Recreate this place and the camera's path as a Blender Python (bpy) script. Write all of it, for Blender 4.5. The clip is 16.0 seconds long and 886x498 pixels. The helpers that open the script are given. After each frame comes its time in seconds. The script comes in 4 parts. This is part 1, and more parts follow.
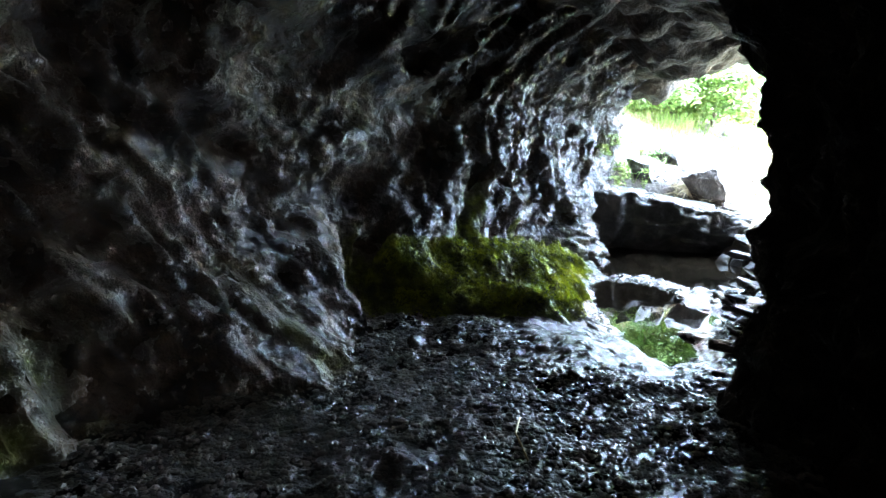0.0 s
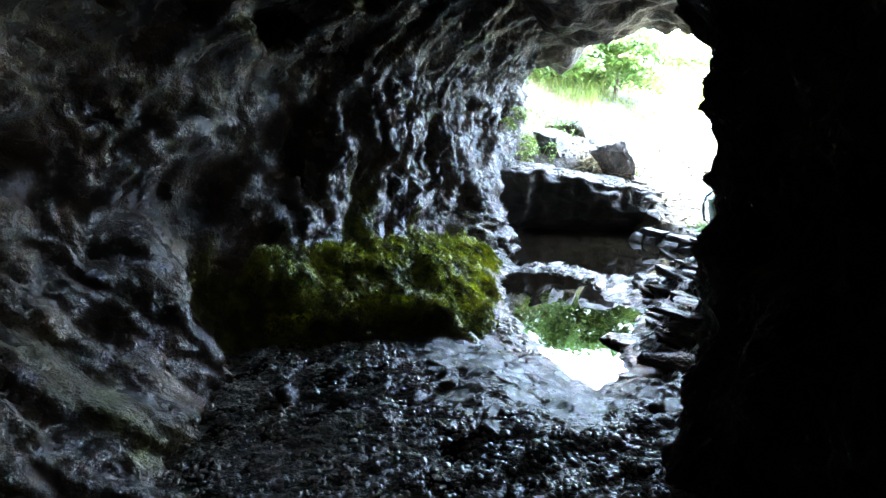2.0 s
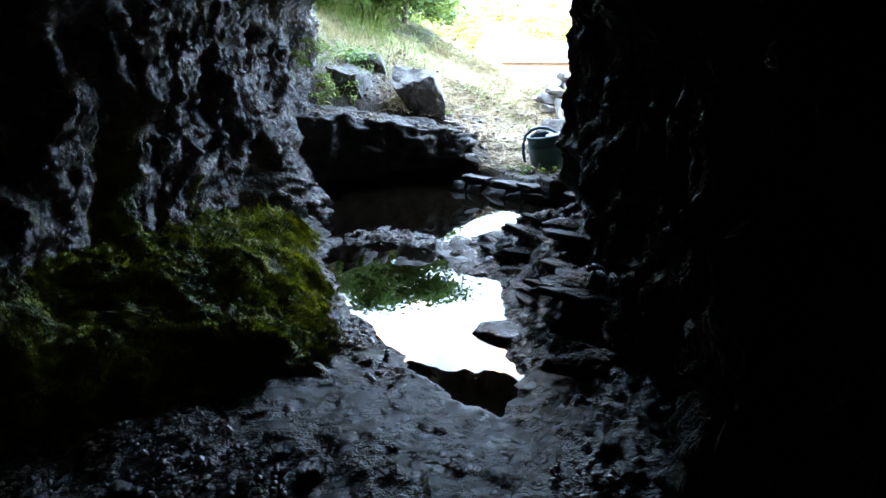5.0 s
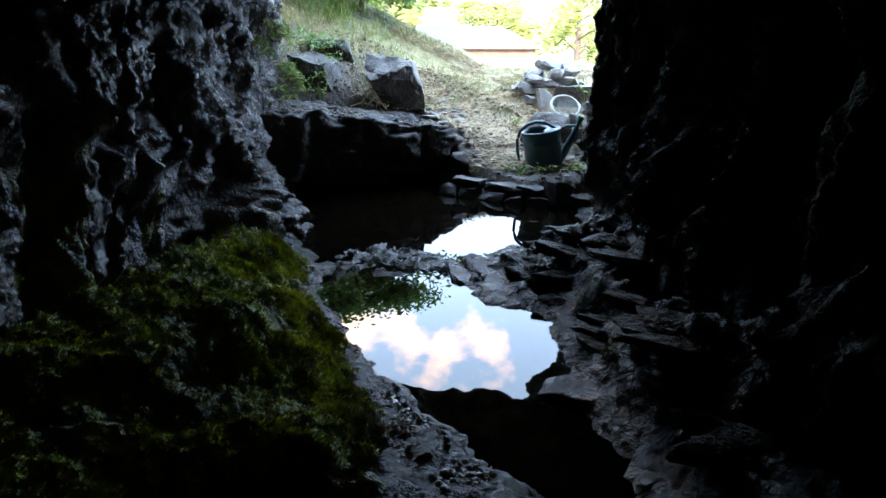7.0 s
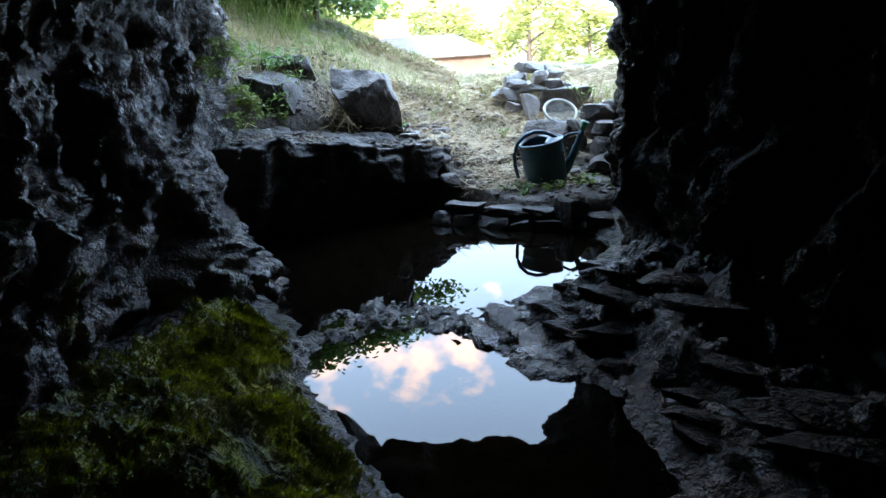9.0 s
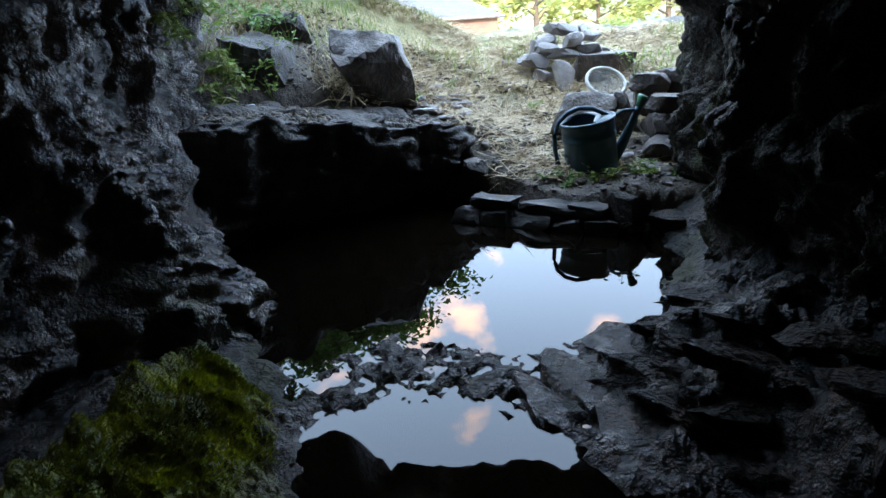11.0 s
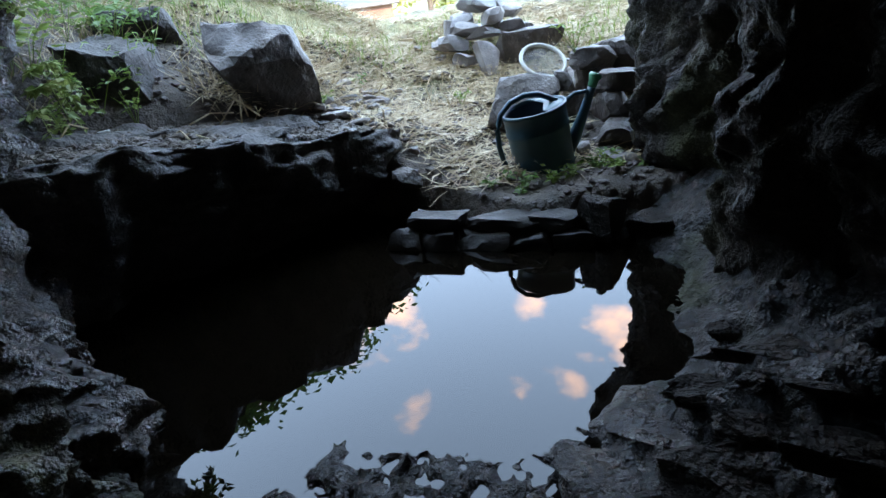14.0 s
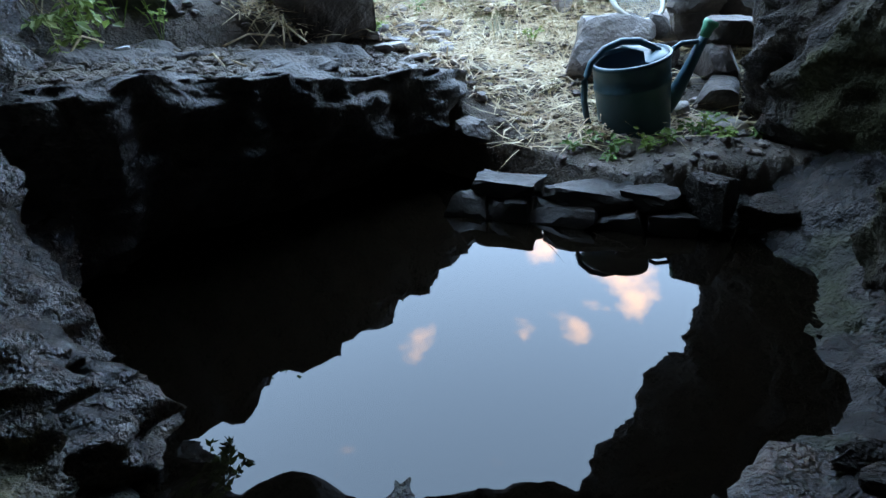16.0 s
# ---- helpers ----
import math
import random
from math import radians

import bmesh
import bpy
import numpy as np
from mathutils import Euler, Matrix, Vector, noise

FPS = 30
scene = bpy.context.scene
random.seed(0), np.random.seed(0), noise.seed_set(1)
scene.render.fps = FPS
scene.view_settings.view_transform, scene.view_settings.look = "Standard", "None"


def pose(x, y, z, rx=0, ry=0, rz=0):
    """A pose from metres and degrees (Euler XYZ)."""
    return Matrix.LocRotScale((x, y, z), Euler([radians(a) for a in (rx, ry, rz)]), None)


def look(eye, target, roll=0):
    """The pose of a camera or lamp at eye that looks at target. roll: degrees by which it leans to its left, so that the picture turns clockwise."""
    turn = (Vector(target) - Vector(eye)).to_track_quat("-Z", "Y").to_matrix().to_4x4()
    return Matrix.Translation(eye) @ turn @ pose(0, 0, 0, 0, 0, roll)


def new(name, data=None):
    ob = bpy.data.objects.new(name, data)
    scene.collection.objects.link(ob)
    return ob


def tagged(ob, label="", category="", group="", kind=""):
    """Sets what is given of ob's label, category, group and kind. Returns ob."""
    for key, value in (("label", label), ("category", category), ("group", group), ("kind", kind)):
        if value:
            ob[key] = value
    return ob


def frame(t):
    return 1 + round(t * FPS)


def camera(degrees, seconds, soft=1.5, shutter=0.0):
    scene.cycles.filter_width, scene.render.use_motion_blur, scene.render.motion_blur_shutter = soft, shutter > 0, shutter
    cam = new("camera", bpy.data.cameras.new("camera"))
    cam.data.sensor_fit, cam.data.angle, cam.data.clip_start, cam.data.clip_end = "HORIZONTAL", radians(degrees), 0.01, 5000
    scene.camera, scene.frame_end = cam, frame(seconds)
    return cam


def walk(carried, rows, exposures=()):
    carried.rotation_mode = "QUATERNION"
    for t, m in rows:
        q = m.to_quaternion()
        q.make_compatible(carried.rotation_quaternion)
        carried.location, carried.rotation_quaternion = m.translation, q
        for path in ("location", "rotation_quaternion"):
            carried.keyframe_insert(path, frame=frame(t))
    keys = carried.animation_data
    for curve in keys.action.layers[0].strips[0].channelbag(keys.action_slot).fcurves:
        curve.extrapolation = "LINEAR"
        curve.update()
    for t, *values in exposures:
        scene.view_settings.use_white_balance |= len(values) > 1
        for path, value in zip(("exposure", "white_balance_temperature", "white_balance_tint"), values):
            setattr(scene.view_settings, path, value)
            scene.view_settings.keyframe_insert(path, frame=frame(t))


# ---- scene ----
cam = camera(71.2, 16.0)
METRES, EYE, TILT, LEAN, TURN = 5.2, 1.15, -10.2, -2.0, 0.0
ROWS = [
    (0.0, 0.0, 0.0, 0.0, -0.0, 0.0, 0.0),
    (0.5, 0.015, 0.0306, 0.019, 0.33, -0.62, 2.53),
    (1.0, 0.0285, 0.0597, 0.0377, -1.38, -1.6, 4.92),
    (1.5, 0.0385, 0.0783, 0.0394, -4.99, -1.24, 3.87),
    (2.0, 0.0301, 0.1219, 0.0379, -8.24, -3.13, 2.82),
    (2.5, 0.0217, 0.1578, 0.047, -11.83, -4.85, 2.74),
    (3.0, 0.0235, 0.1916, 0.0496, -13.31, -6.64, 4.01),
    (3.5, 0.0357, 0.2295, 0.0571, -16.09, -9.6, 5.75),
    (4.0, 0.0435, 0.2553, 0.0632, -18.51, -7.8, 7.94),
    (4.5, 0.0381, 0.2778, 0.0623, -24.92, -8.92, 6.82),
    (7.0, 0.029, 0.4505, 0.0877, -34.9, -12.27, 7.37),
    (7.5, 0.038, 0.4816, 0.0948, -36.48, -9.69, 8.77),
    (8.0, 0.0558, 0.5129, 0.0965, -34.55, -10.51, 7.96),
    (8.5, 0.0663, 0.5486, 0.0976, -37.92, -11.69, 10.9),
    (9.0, 0.079, 0.5802, 0.1018, -38.92, -12.04, 11.67),
    (11.5, 0.1699, 0.7305, 0.1159, -38.84, -15.39, 11.75),
    (12.0, 0.1802, 0.7478, 0.1196, -42.28, -14.29, 12.67),
    (12.5, 0.185, 0.7703, 0.1196, -48.72, -14.2, 13.25),
    (13.0, 0.1951, 0.787, 0.1203, -48.92, -15.52, 14.35),
    (13.5, 0.219, 0.8035, 0.1194, -48.17, -17.09, 15.72),
    (14.0, 0.2286, 0.8144, 0.1193, -47.91, -18.23, 16.24),
    (14.5, 0.2351, 0.8392, 0.1202, -55.44, -20.25, 14.43),
    (15.0, 0.2393, 0.8688, 0.1259, -56.11, -21.92, 13.77),
    (15.5, 0.2526, 0.8849, 0.126, -49.9, -23.42, 12.85),
    (16.0, 0.2603, 0.8943, 0.126, -44.92, -23.36, 12.27),
]
EXPOSURES = [(0.0, 4.85, 8000, 21), (2.0, 4.3, 7900, 21), (3.5, 3.1, 7800, 21), (4.5, 2.65, 7800, 21), (7.0, 1.5, 7600, 21), (9.0, 1.3, 7600, 21), (11.5, 1.05, 7800, 22), (14.0, 1.12, 7700, 22), (16.0, 1.4, 7300, 18)]
walk(cam, [(t, pose(0, 0, EYE, TILT, LEAN, TURN) @ pose(METRES * x, METRES * y, METRES * z, 90 + pitch, roll, yaw)) for t, x, y, z, yaw, pitch, roll in ROWS], EXPOSURES)

# ---- light: evening sky with broken cloud, soft low sun behind the hill ----
world = bpy.data.worlds.new("sky")
scene.world = world
world.use_nodes = True
wn, wl = world.node_tree.nodes, world.node_tree.links
wn.clear()
sky = wn.new("ShaderNodeTexSky")
sky.sky_type, sky.sun_disc = "NISHITA", False
sky.sun_elevation, sky.sun_rotation = radians(25), radians(218)
sky.air_density, sky.dust_density = 1.0, 0.6
coord = wn.new("ShaderNodeTexCoord")
stretch = wn.new("ShaderNodeMapping")
stretch.inputs["Scale"].default_value = (1.0, 1.0, 1.7)
stretch.inputs["Location"].default_value = (0.35, 0.1, 0.0)
puffs = wn.new("ShaderNodeTexNoise")
puffs.inputs["Scale"].default_value, puffs.inputs["Detail"].default_value, puffs.inputs["Roughness"].default_value = 8.0, 9.0, 0.6
cover = wn.new("ShaderNodeValToRGB")
cover.color_ramp.elements[0].position, cover.color_ramp.elements[1].position = 0.55, 0.73
cloud = wn.new("ShaderNodeMix")
cloud.data_type = "RGBA"
cloud.inputs["B"].default_value = (66, 53, 47, 1)
back = wn.new("ShaderNodeBackground")
back.inputs["Strength"].default_value = 0.13
out = wn.new("ShaderNodeOutputWorld")
wl.new(coord.outputs["Generated"], stretch.inputs["Vector"])
wl.new(stretch.outputs["Vector"], puffs.inputs["Vector"])
# cloud banks over the hillside: direction and reach of each, broken up by the noise
bank = None
for toward, reach in (((0.4, 0.8, 0.44), 0.12), ((0.46, 0.76, 0.46), 0.09), ((0.52, 0.7, 0.485), 0.08), ((0.565, 0.675, 0.47), 0.08), ((0.71, 0.5, 0.49), 0.08), ((0.76, 0.4, 0.52), 0.09), ((0.75, 0.36, 0.56), 0.08), ((0.68, 0.415, 0.605), 0.045), ((0.63, 0.485, 0.607), 0.035)):
    away, near = wn.new("ShaderNodeVectorMath"), wn.new("ShaderNodeMapRange")
    away.operation = "DISTANCE"
    away.inputs[1].default_value = toward
    near.inputs["From Min"].default_value, near.inputs["From Max"].default_value = 0.0, reach
    near.inputs["To Min"].default_value, near.inputs["To Max"].default_value = 0.22, -0.08
    near.clamp = True
    wl.new(coord.outputs["Generated"], away.inputs[0])
    wl.new(away.outputs["Value"], near.inputs["Value"])
    if bank is None:
        bank = near.outputs["Result"]
    else:
        most = wn.new("ShaderNodeMath")
        most.operation = "MAXIMUM"
        wl.new(bank, most.inputs[0])
        wl.new(near.outputs["Result"], most.inputs[1])
        bank = most.outputs["Value"]
gather = wn.new("ShaderNodeMath")
gather.operation = "ADD"
wl.new(puffs.outputs["Fac"], gather.inputs[0])
wl.new(bank, gather.inputs[1])
wl.new(gather.outputs["Value"], cover.inputs["Fac"])
wl.new(cover.outputs["Color"], cloud.inputs["Factor"])
haze = wn.new("ShaderNodeMix")
haze.data_type = "RGBA"
haze.inputs["Factor"].default_value = 0.75
haze.inputs["B"].default_value = (20.5, 36, 56, 1)
wl.new(sky.outputs["Color"], haze.inputs["A"])
wl.new(haze.outputs["Result"], cloud.inputs["A"])
wl.new(cloud.outputs["Result"], back.inputs["Color"])
wl.new(back.outputs["Background"], out.inputs["Surface"])
sun = new("sun", bpy.data.lights.new("sun", "SUN"))
sun.data.energy, sun.data.angle, sun.data.color = 4.0, radians(3), (1.0, 0.93, 0.82)
sun.matrix_world = look((-12.4, -15.7, 9.5), (0, 0, 0))


# ---- noise ----
def lattice(i, j, k):
    h = (i * 374761393 + j * 668265263 + k * 2147483647 + 1442695041) & 0xFFFFFFFF
    h = ((h ^ (h >> 13)) * 1274126177) & 0xFFFFFFFF
    h = ((h ^ (h >> 15)) * 2246822519) & 0xFFFFFFFF
    return ((h ^ (h >> 16)) & 0xFFFF) / 32767.5 - 1.0


def vnoise(x, y, z, hard=False):
    x, y, z = np.broadcast_arrays(np.asarray(x, float), np.asarray(y, float), np.asarray(z, float))
    i, j, k = (np.floor(a).astype(np.int64) for a in (x, y, z))
    fx, fy, fz = x - i, y - j, z - k
    if not hard:
        fx, fy, fz = (a * a * a * (a * (a * 6 - 15) + 10) for a in (fx, fy, fz))
    total = 0
    for a in (0, 1):
        for b in (0, 1):
            for c in (0, 1):
                total = total + lattice(i + a, j + b, k + c) * (fx if a else 1 - fx) * (fy if b else 1 - fy) * (fz if c else 1 - fz)
    return total


def fbm(x, y, z, octaves=4, gain=0.5):
    total, amp, f = 0, 1.0, 1.0
    for o in range(octaves):
        total = total + amp * vnoise(x * f + 17.3 * o, y * f + 5.1 * o, z * f - 9.7 * o)
        amp, f = amp * gain, f * 2.03
    return total


def ridged(x, y, z, octaves=4, gain=0.5):
    total, amp, f = 0, 1.0, 1.0
    for o in range(octaves):
        total = total + amp * (1 - 2.2 * np.abs(vnoise(x * f + 31.3 * o, y * f + 7.1 * o, z * f - 3.7 * o)))
        amp, f = amp * gain, f * 2.07
    return total


def facets(x, y, z, octaves=3, gain=0.5):
    """Broken planes with sharp creases."""
    total, amp, f = 0, 1.0, 1.0
    for o in range(octaves):
        a = 0.6 + 0.9 * o
        u, v = math.cos(a) * x - math.sin(a) * y, math.sin(a) * x + math.cos(a) * y
        total = total + amp * np.maximum(vnoise(u * f + 3.3 * o, v * f, z + 4.0 * o, True), vnoise(v * f, 9.1 - u * f, z + 2.0 + 4.0 * o, True) - 0.15)
        amp, f = amp * gain, f * 2.1
    return total


def smooth(a, b, x):
    t = np.clip((x - a) / (b - a), 0, 1)
    return t * t * (3 - 2 * t)


# ---- materials ----
def ramp_node(n, stops):
    r = n.new("ShaderNodeValToRGB")
    while len(r.color_ramp.elements) < len(stops):
        r.color_ramp.elements.new(0.5)
    for e, (p, c) in zip(r.color_ramp.elements, stops):
        e.position, e.color = p, (*c, 1)
    return r


def surface(name, stops, scale=4.0, rough=(0.5, 0.8), bumps=((30, 0.4, 0.02),), metallic=0.0, detail=8.0, moss=None, space="Object", vary=0.0, spec=0.5, translucent=0.0, rough_scale=9.0):
    """A node material: colour ramp on noise, patchy gloss, bumps (scale, strength, depth), and a second colour where the mesh's moss attribute says so."""
    m = bpy.data.materials.new(name)
    m.use_nodes = True
    n, l = m.node_tree.nodes, m.node_tree.links
    p = n["Principled BSDF"]
    tc = n.new("ShaderNodeTexCoord")
    src = tc.outputs[space]
    nz = n.new("ShaderNodeTexNoise")
    nz.inputs["Scale"].default_value, nz.inputs["Detail"].default_value, nz.inputs["Roughness"].default_value = scale, detail, 0.62
    l.new(src, nz.inputs["Vector"])
    r = ramp_node(n, stops)
    l.new(nz.outputs["Fac"], r.inputs["Fac"])
    colour = r.outputs["Color"]
    if vary:
        info, hsv, mr = n.new("ShaderNodeObjectInfo"), n.new("ShaderNodeHueSaturation"), n.new("ShaderNodeMapRange")
        mr.inputs["To Min"].default_value, mr.inputs["To Max"].default_value = 1 - vary, 1 + vary
        l.new(info.outputs["Random"], mr.inputs["Value"])
        l.new(mr.outputs["Result"], hsv.inputs["Value"])
        l.new(colour, hsv.inputs["Color"])
        colour = hsv.outputs["Color"]
    rn = n.new("ShaderNodeTexNoise")
    rn.inputs["Scale"].default_value, rn.inputs["Detail"].default_value = rough_scale, 4
    l.new(src, rn.inputs["Vector"])
    rm = n.new("ShaderNodeMapRange")
    rm.inputs["From Min"].default_value, rm.inputs["From Max"].default_value = 0.3, 0.7
    rm.inputs["To Min"].default_value, rm.inputs["To Max"].default_value = rough
    l.new(rn.outputs["Fac"], rm.inputs["Value"])
    rough_out = rm.outputs["Result"]
    if moss:
        at = n.new("ShaderNodeAttribute")
        at.attribute_name = "moss"
        mn = n.new("ShaderNodeTexNoise")
        mn.inputs["Scale"].default_value, mn.inputs["Detail"].default_value = 11.0, 7
        l.new(src, mn.inputs["Vector"])
        mrmp = ramp_node(n, moss)
        l.new(mn.outputs["Fac"], mrmp.inputs["Fac"])
        mix = n.new("ShaderNodeMix")
        mix.data_type = "RGBA"
        l.new(at.outputs["Fac"], mix.inputs["Factor"])
        l.new(colour, mix.inputs["A"])
        l.new(mrmp.outputs["Color"], mix.inputs["B"])
        colour = mix.outputs["Result"]
        rmix = n.new("ShaderNodeMix")
        l.new(at.outputs["Fac"], rmix.inputs["Factor"])
        l.new(rough_out, rmix.inputs["A"])
        rmix.inputs["B"].default_value = 0.85
        rough_out = rmix.outputs["Result"]
    l.new(colour, p.inputs["Base Color"])
    l.new(rough_out, p.inputs["Roughness"])
    p.inputs["Metallic"].default_value = metallic
    p.inputs["Specular IOR Level"].default_value = spec
    normal = None
    for sc, strength, depth in bumps:
        b, t = n.new("ShaderNodeBump"), n.new("ShaderNodeTexNoise")
        t.inputs["Scale"].default_value, t.inputs["Detail"].default_value = sc, 5
        l.new(src, t.inputs["Vector"])
        b.inputs["Strength"].default_value, b.inputs["Distance"].default_value = strength, depth
        l.new(t.outputs["Fac"], b.inputs["Height"])
        if normal:
            l.new(normal, b.inputs["Normal"])
        normal = b.outputs["Normal"]
    if normal:
        l.new(normal, p.inputs["Normal"])
    if translucent:
        tr, ms = n.new("ShaderNodeBsdfTranslucent"), n.new("ShaderNodeMixShader")
        l.new(colour, tr.inputs["Color"])
        ms.inputs["Fac"].default_value = translucent
        l.new(p.outputs["BSDF"], ms.inputs[1])
        l.new(tr.outputs["BSDF"], ms.inputs[2])
        l.new(ms.outputs["Shader"], n["Material Output"].inputs["Surface"])
    return m


MOSS = [(0.32, (0.009, 0.011, 0.002)), (0.5, (0.065, 0.076, 0.004)), (0.66, (0.2, 0.22, 0.012))]
ROCK_STOPS = [(0.3, (0.016, 0.011, 0.008)), (0.48, (0.042, 0.028, 0.02)), (0.62, (0.115, 0.078, 0.056)), (0.75, (0.11, 0.058, 0.034))]
M_WET = surface("wet_rock", ROCK_STOPS, 5, (0.08, 0.4), ((13, 1.0, 0.07), (38, 1.0, 0.03), (110, 1.0, 0.014)), moss=MOSS, spec=0.7)
M_ROOF = surface("cave_roof_rock", ROCK_STOPS, 4, (0.45, 0.7), ((20, 0.8, 0.04), (70, 0.7, 0.015)), spec=0.3)
M_DRY = surface("dry_rock", [(0.3, (0.01, 0.008, 0.0065)), (0.5, (0.034, 0.027, 0.022)), (0.7, (0.12, 0.098, 0.08))], 5, (0.45, 0.75), ((12, 0.8, 0.06), (34, 1.0, 0.03), (100, 1.0, 0.014)), spec=0.13, moss=[(0.3, (0.018, 0.019, 0.007)), (0.7, (0.07, 0.07, 0.028))])
M_FLOOR = surface("wet_gravel_bed", [(0.3, (0.007, 0.006, 0.005)), (0.5, (0.017, 0.014, 0.012)), (0.7, (0.038, 0.031, 0.026))], 7, (0.13, 0.45), ((28, 1.0, 0.05), (120, 1.0, 0.012)), moss=[(0.35, (0.01, 0.012, 0.004)), (0.65, (0.035, 0.042, 0.01))], spec=0.34)
M_PEBBLE = surface("wet_pebbles", [(0.3, (0.05, 0.043, 0.04)), (0.5, (0.13, 0.11, 0.1)), (0.75, (0.3, 0.26, 0.23))], 25, (0.15, 0.4), ((90, 0.4, 0.006),), spec=0.6)
M_MOSS = surface("moss_blades", [(0.34, (0.018, 0.022, 0.003)), (0.48, (0.15, 0.165, 0.005)), (0.62, (0.34, 0.36, 0.016))], 5, (0.6, 0.85), (), translucent=0.25)
M_SOIL = surface("hillside_soil", [(0.3, (0.03, 0.022, 0.016)), (0.5, (0.075, 0.056, 0.041)), (0.7, (0.14, 0.108, 0.075))], 5, (0.6, 0.9), ((30, 0.6, 0.03), (120, 0.6, 0.01)), moss=[(0.35, (0.14, 0.13, 0.05)), (0.65, (0.33, 0.27, 0.13))])
M_STRAW = surface("dry_straw", [(0.35, (0.26, 0.17, 0.09)), (0.5, (0.45, 0.325, 0.18)), (0.65, (0.66, 0.54, 0.35))], 14, (0.5, 0.8), (), translucent=0.15)
M_GRASS = surface("green_grass", [(0.3, (0.09, 0.15, 0.03)), (0.5, (0.2, 0.28, 0.06)), (0.7, (0.34, 0.36, 0.12))], 5, (0.45, 0.7), (), translucent=0.3)
M_LEAF = surface("green_leaves", [(0.3, (0.06, 0.13, 0.03)), (0.5, (0.12, 0.22, 0.05)), (0.7, (0.22, 0.3, 0.08))], 3, (0.4, 0.6), (), translucent=0.35)
# lit copy of the leaf green: strong sunlight is put into the colour
M_LIT_LEAF = surface("leaves_sun_in_colour", [(0.3, (0.3, 0.32, 0.09)), (0.5, (0.45, 0.46, 0.15)), (0.7, (0.58, 0.55, 0.22))], 0.8, (0.5, 0.7), (), translucent=0.35)
M_BARK = surface("bark", [(0.3, (0.07, 0.05, 0.035)), (0.7, (0.2, 0.15, 0.11))], 8, (0.7, 0.9), ((40, 0.6, 0.02),))
M_SLATE = surface("flat_stone", [(0.3, (0.11, 0.095, 0.09)), (0.5, (0.23, 0.2, 0.185)), (0.7, (0.34, 0.3, 0.27))], 6, (0.45, 0.75), ((20, 0.5, 0.015), (80, 0.5, 0.008)), vary=0.35)
M_BOULDER = surface("boulder_stone", [(0.3, (0.026, 0.018, 0.014)), (0.5, (0.064, 0.047, 0.038)), (0.7, (0.17, 0.135, 0.112))], 6, (0.5, 0.75), ((16, 0.7, 0.03), (60, 0.6, 0.012)), vary=0.2)
M_LEDGE = surface("dark_ledge_rock", [(0.3, (0.018, 0.015, 0.013)), (0.5, (0.045, 0.037, 0.032)), (0.7, (0.1, 0.084, 0.074))], 6, (0.5, 0.8), ((16, 0.7, 0.03), (60, 0.8, 0.015)))
M_BRICK = surface("damp_brick", [(0.3, (0.01, 0.008, 0.006)), (0.7, (0.036, 0.026, 0.02))], 9, (0.5, 0.8), ((45, 0.6, 0.01),), vary=0.2)
M_CAN = surface("green_can_plastic", [(0.3, (0.014, 0.058, 0.08)), (0.7, (0.024, 0.085, 0.108))], 5, (0.32, 0.5), ((60, 0.1, 0.003),))
M_CAN_IN = surface("can_inside", [(0.3, (0.01, 0.03, 0.05)), (0.7, (0.015, 0.045, 0.07))], 5, (0.4, 0.5), ())
M_ROSE = surface("can_green_rose", [(0.3, (0.02, 0.16, 0.08)), (0.7, (0.03, 0.2, 0.1))], 8, (0.35, 0.5), ())
M_RIM = surface("pale_sieve_rim", [(0.3, (0.5, 0.47, 0.4)), (0.7, (0.65, 0.62, 0.55))], 15, (0.5, 0.7), ())
M_WIRE = surface("wire_mesh", [(0.3, (0.3, 0.3, 0.28)), (0.7, (0.45, 0.45, 0.42))], 15, (0.4, 0.6), (), metallic=0.6)
M_TILE = surface("slate_roof", [(0.3, (0.05, 0.053, 0.06)), (0.7, (0.08, 0.083, 0.09))], 2, (0.5, 0.7), ((6, 0.3, 0.05),), vary=0.12)
M_BRICKWALL = surface("salmon_brick", [(0.3, (0.27, 0.13, 0.09)), (0.7, (0.34, 0.18, 0.12))], 3, (0.7, 0.85), ((14, 0.3, 0.02),))
M_PLASTER = surface("pale_render", [(0.3, (0.6, 0.57, 0.5)), (0.7, (0.75, 0.72, 0.65))], 2, (0.7, 0.85), ())
M_GREENBOX = surface("green_plastic_crate", [(0.3, (0.04, 0.33, 0.12)), (0.7, (0.06, 0.4, 0.16))], 3, (0.4, 0.55), ())
M_WOOD = surface("weathered_wood", [(0.3, (0.2, 0.16, 0.12)), (0.7, (0.38, 0.32, 0.25))], 9, (0.6, 0.8), ((30, 0.4, 0.01),))
M_WHITE = surface("white_scrap", [(0.3, (0.7, 0.7, 0.68)), (0.7, (0.8, 0.8, 0.78))], 9, (0.5, 0.7), ())

M_WATER = bpy.data.materials.new("pool_water")
M_WATER.use_nodes = True
wp = M_WATER.node_tree.nodes["Principled BSDF"]
wp.inputs["Base Color"].default_value = (0.0035, 0.0024, 0.0015, 1)
wp.inputs["Roughness"].default_value, wp.inputs["IOR"].default_value = 0.0, 1.34


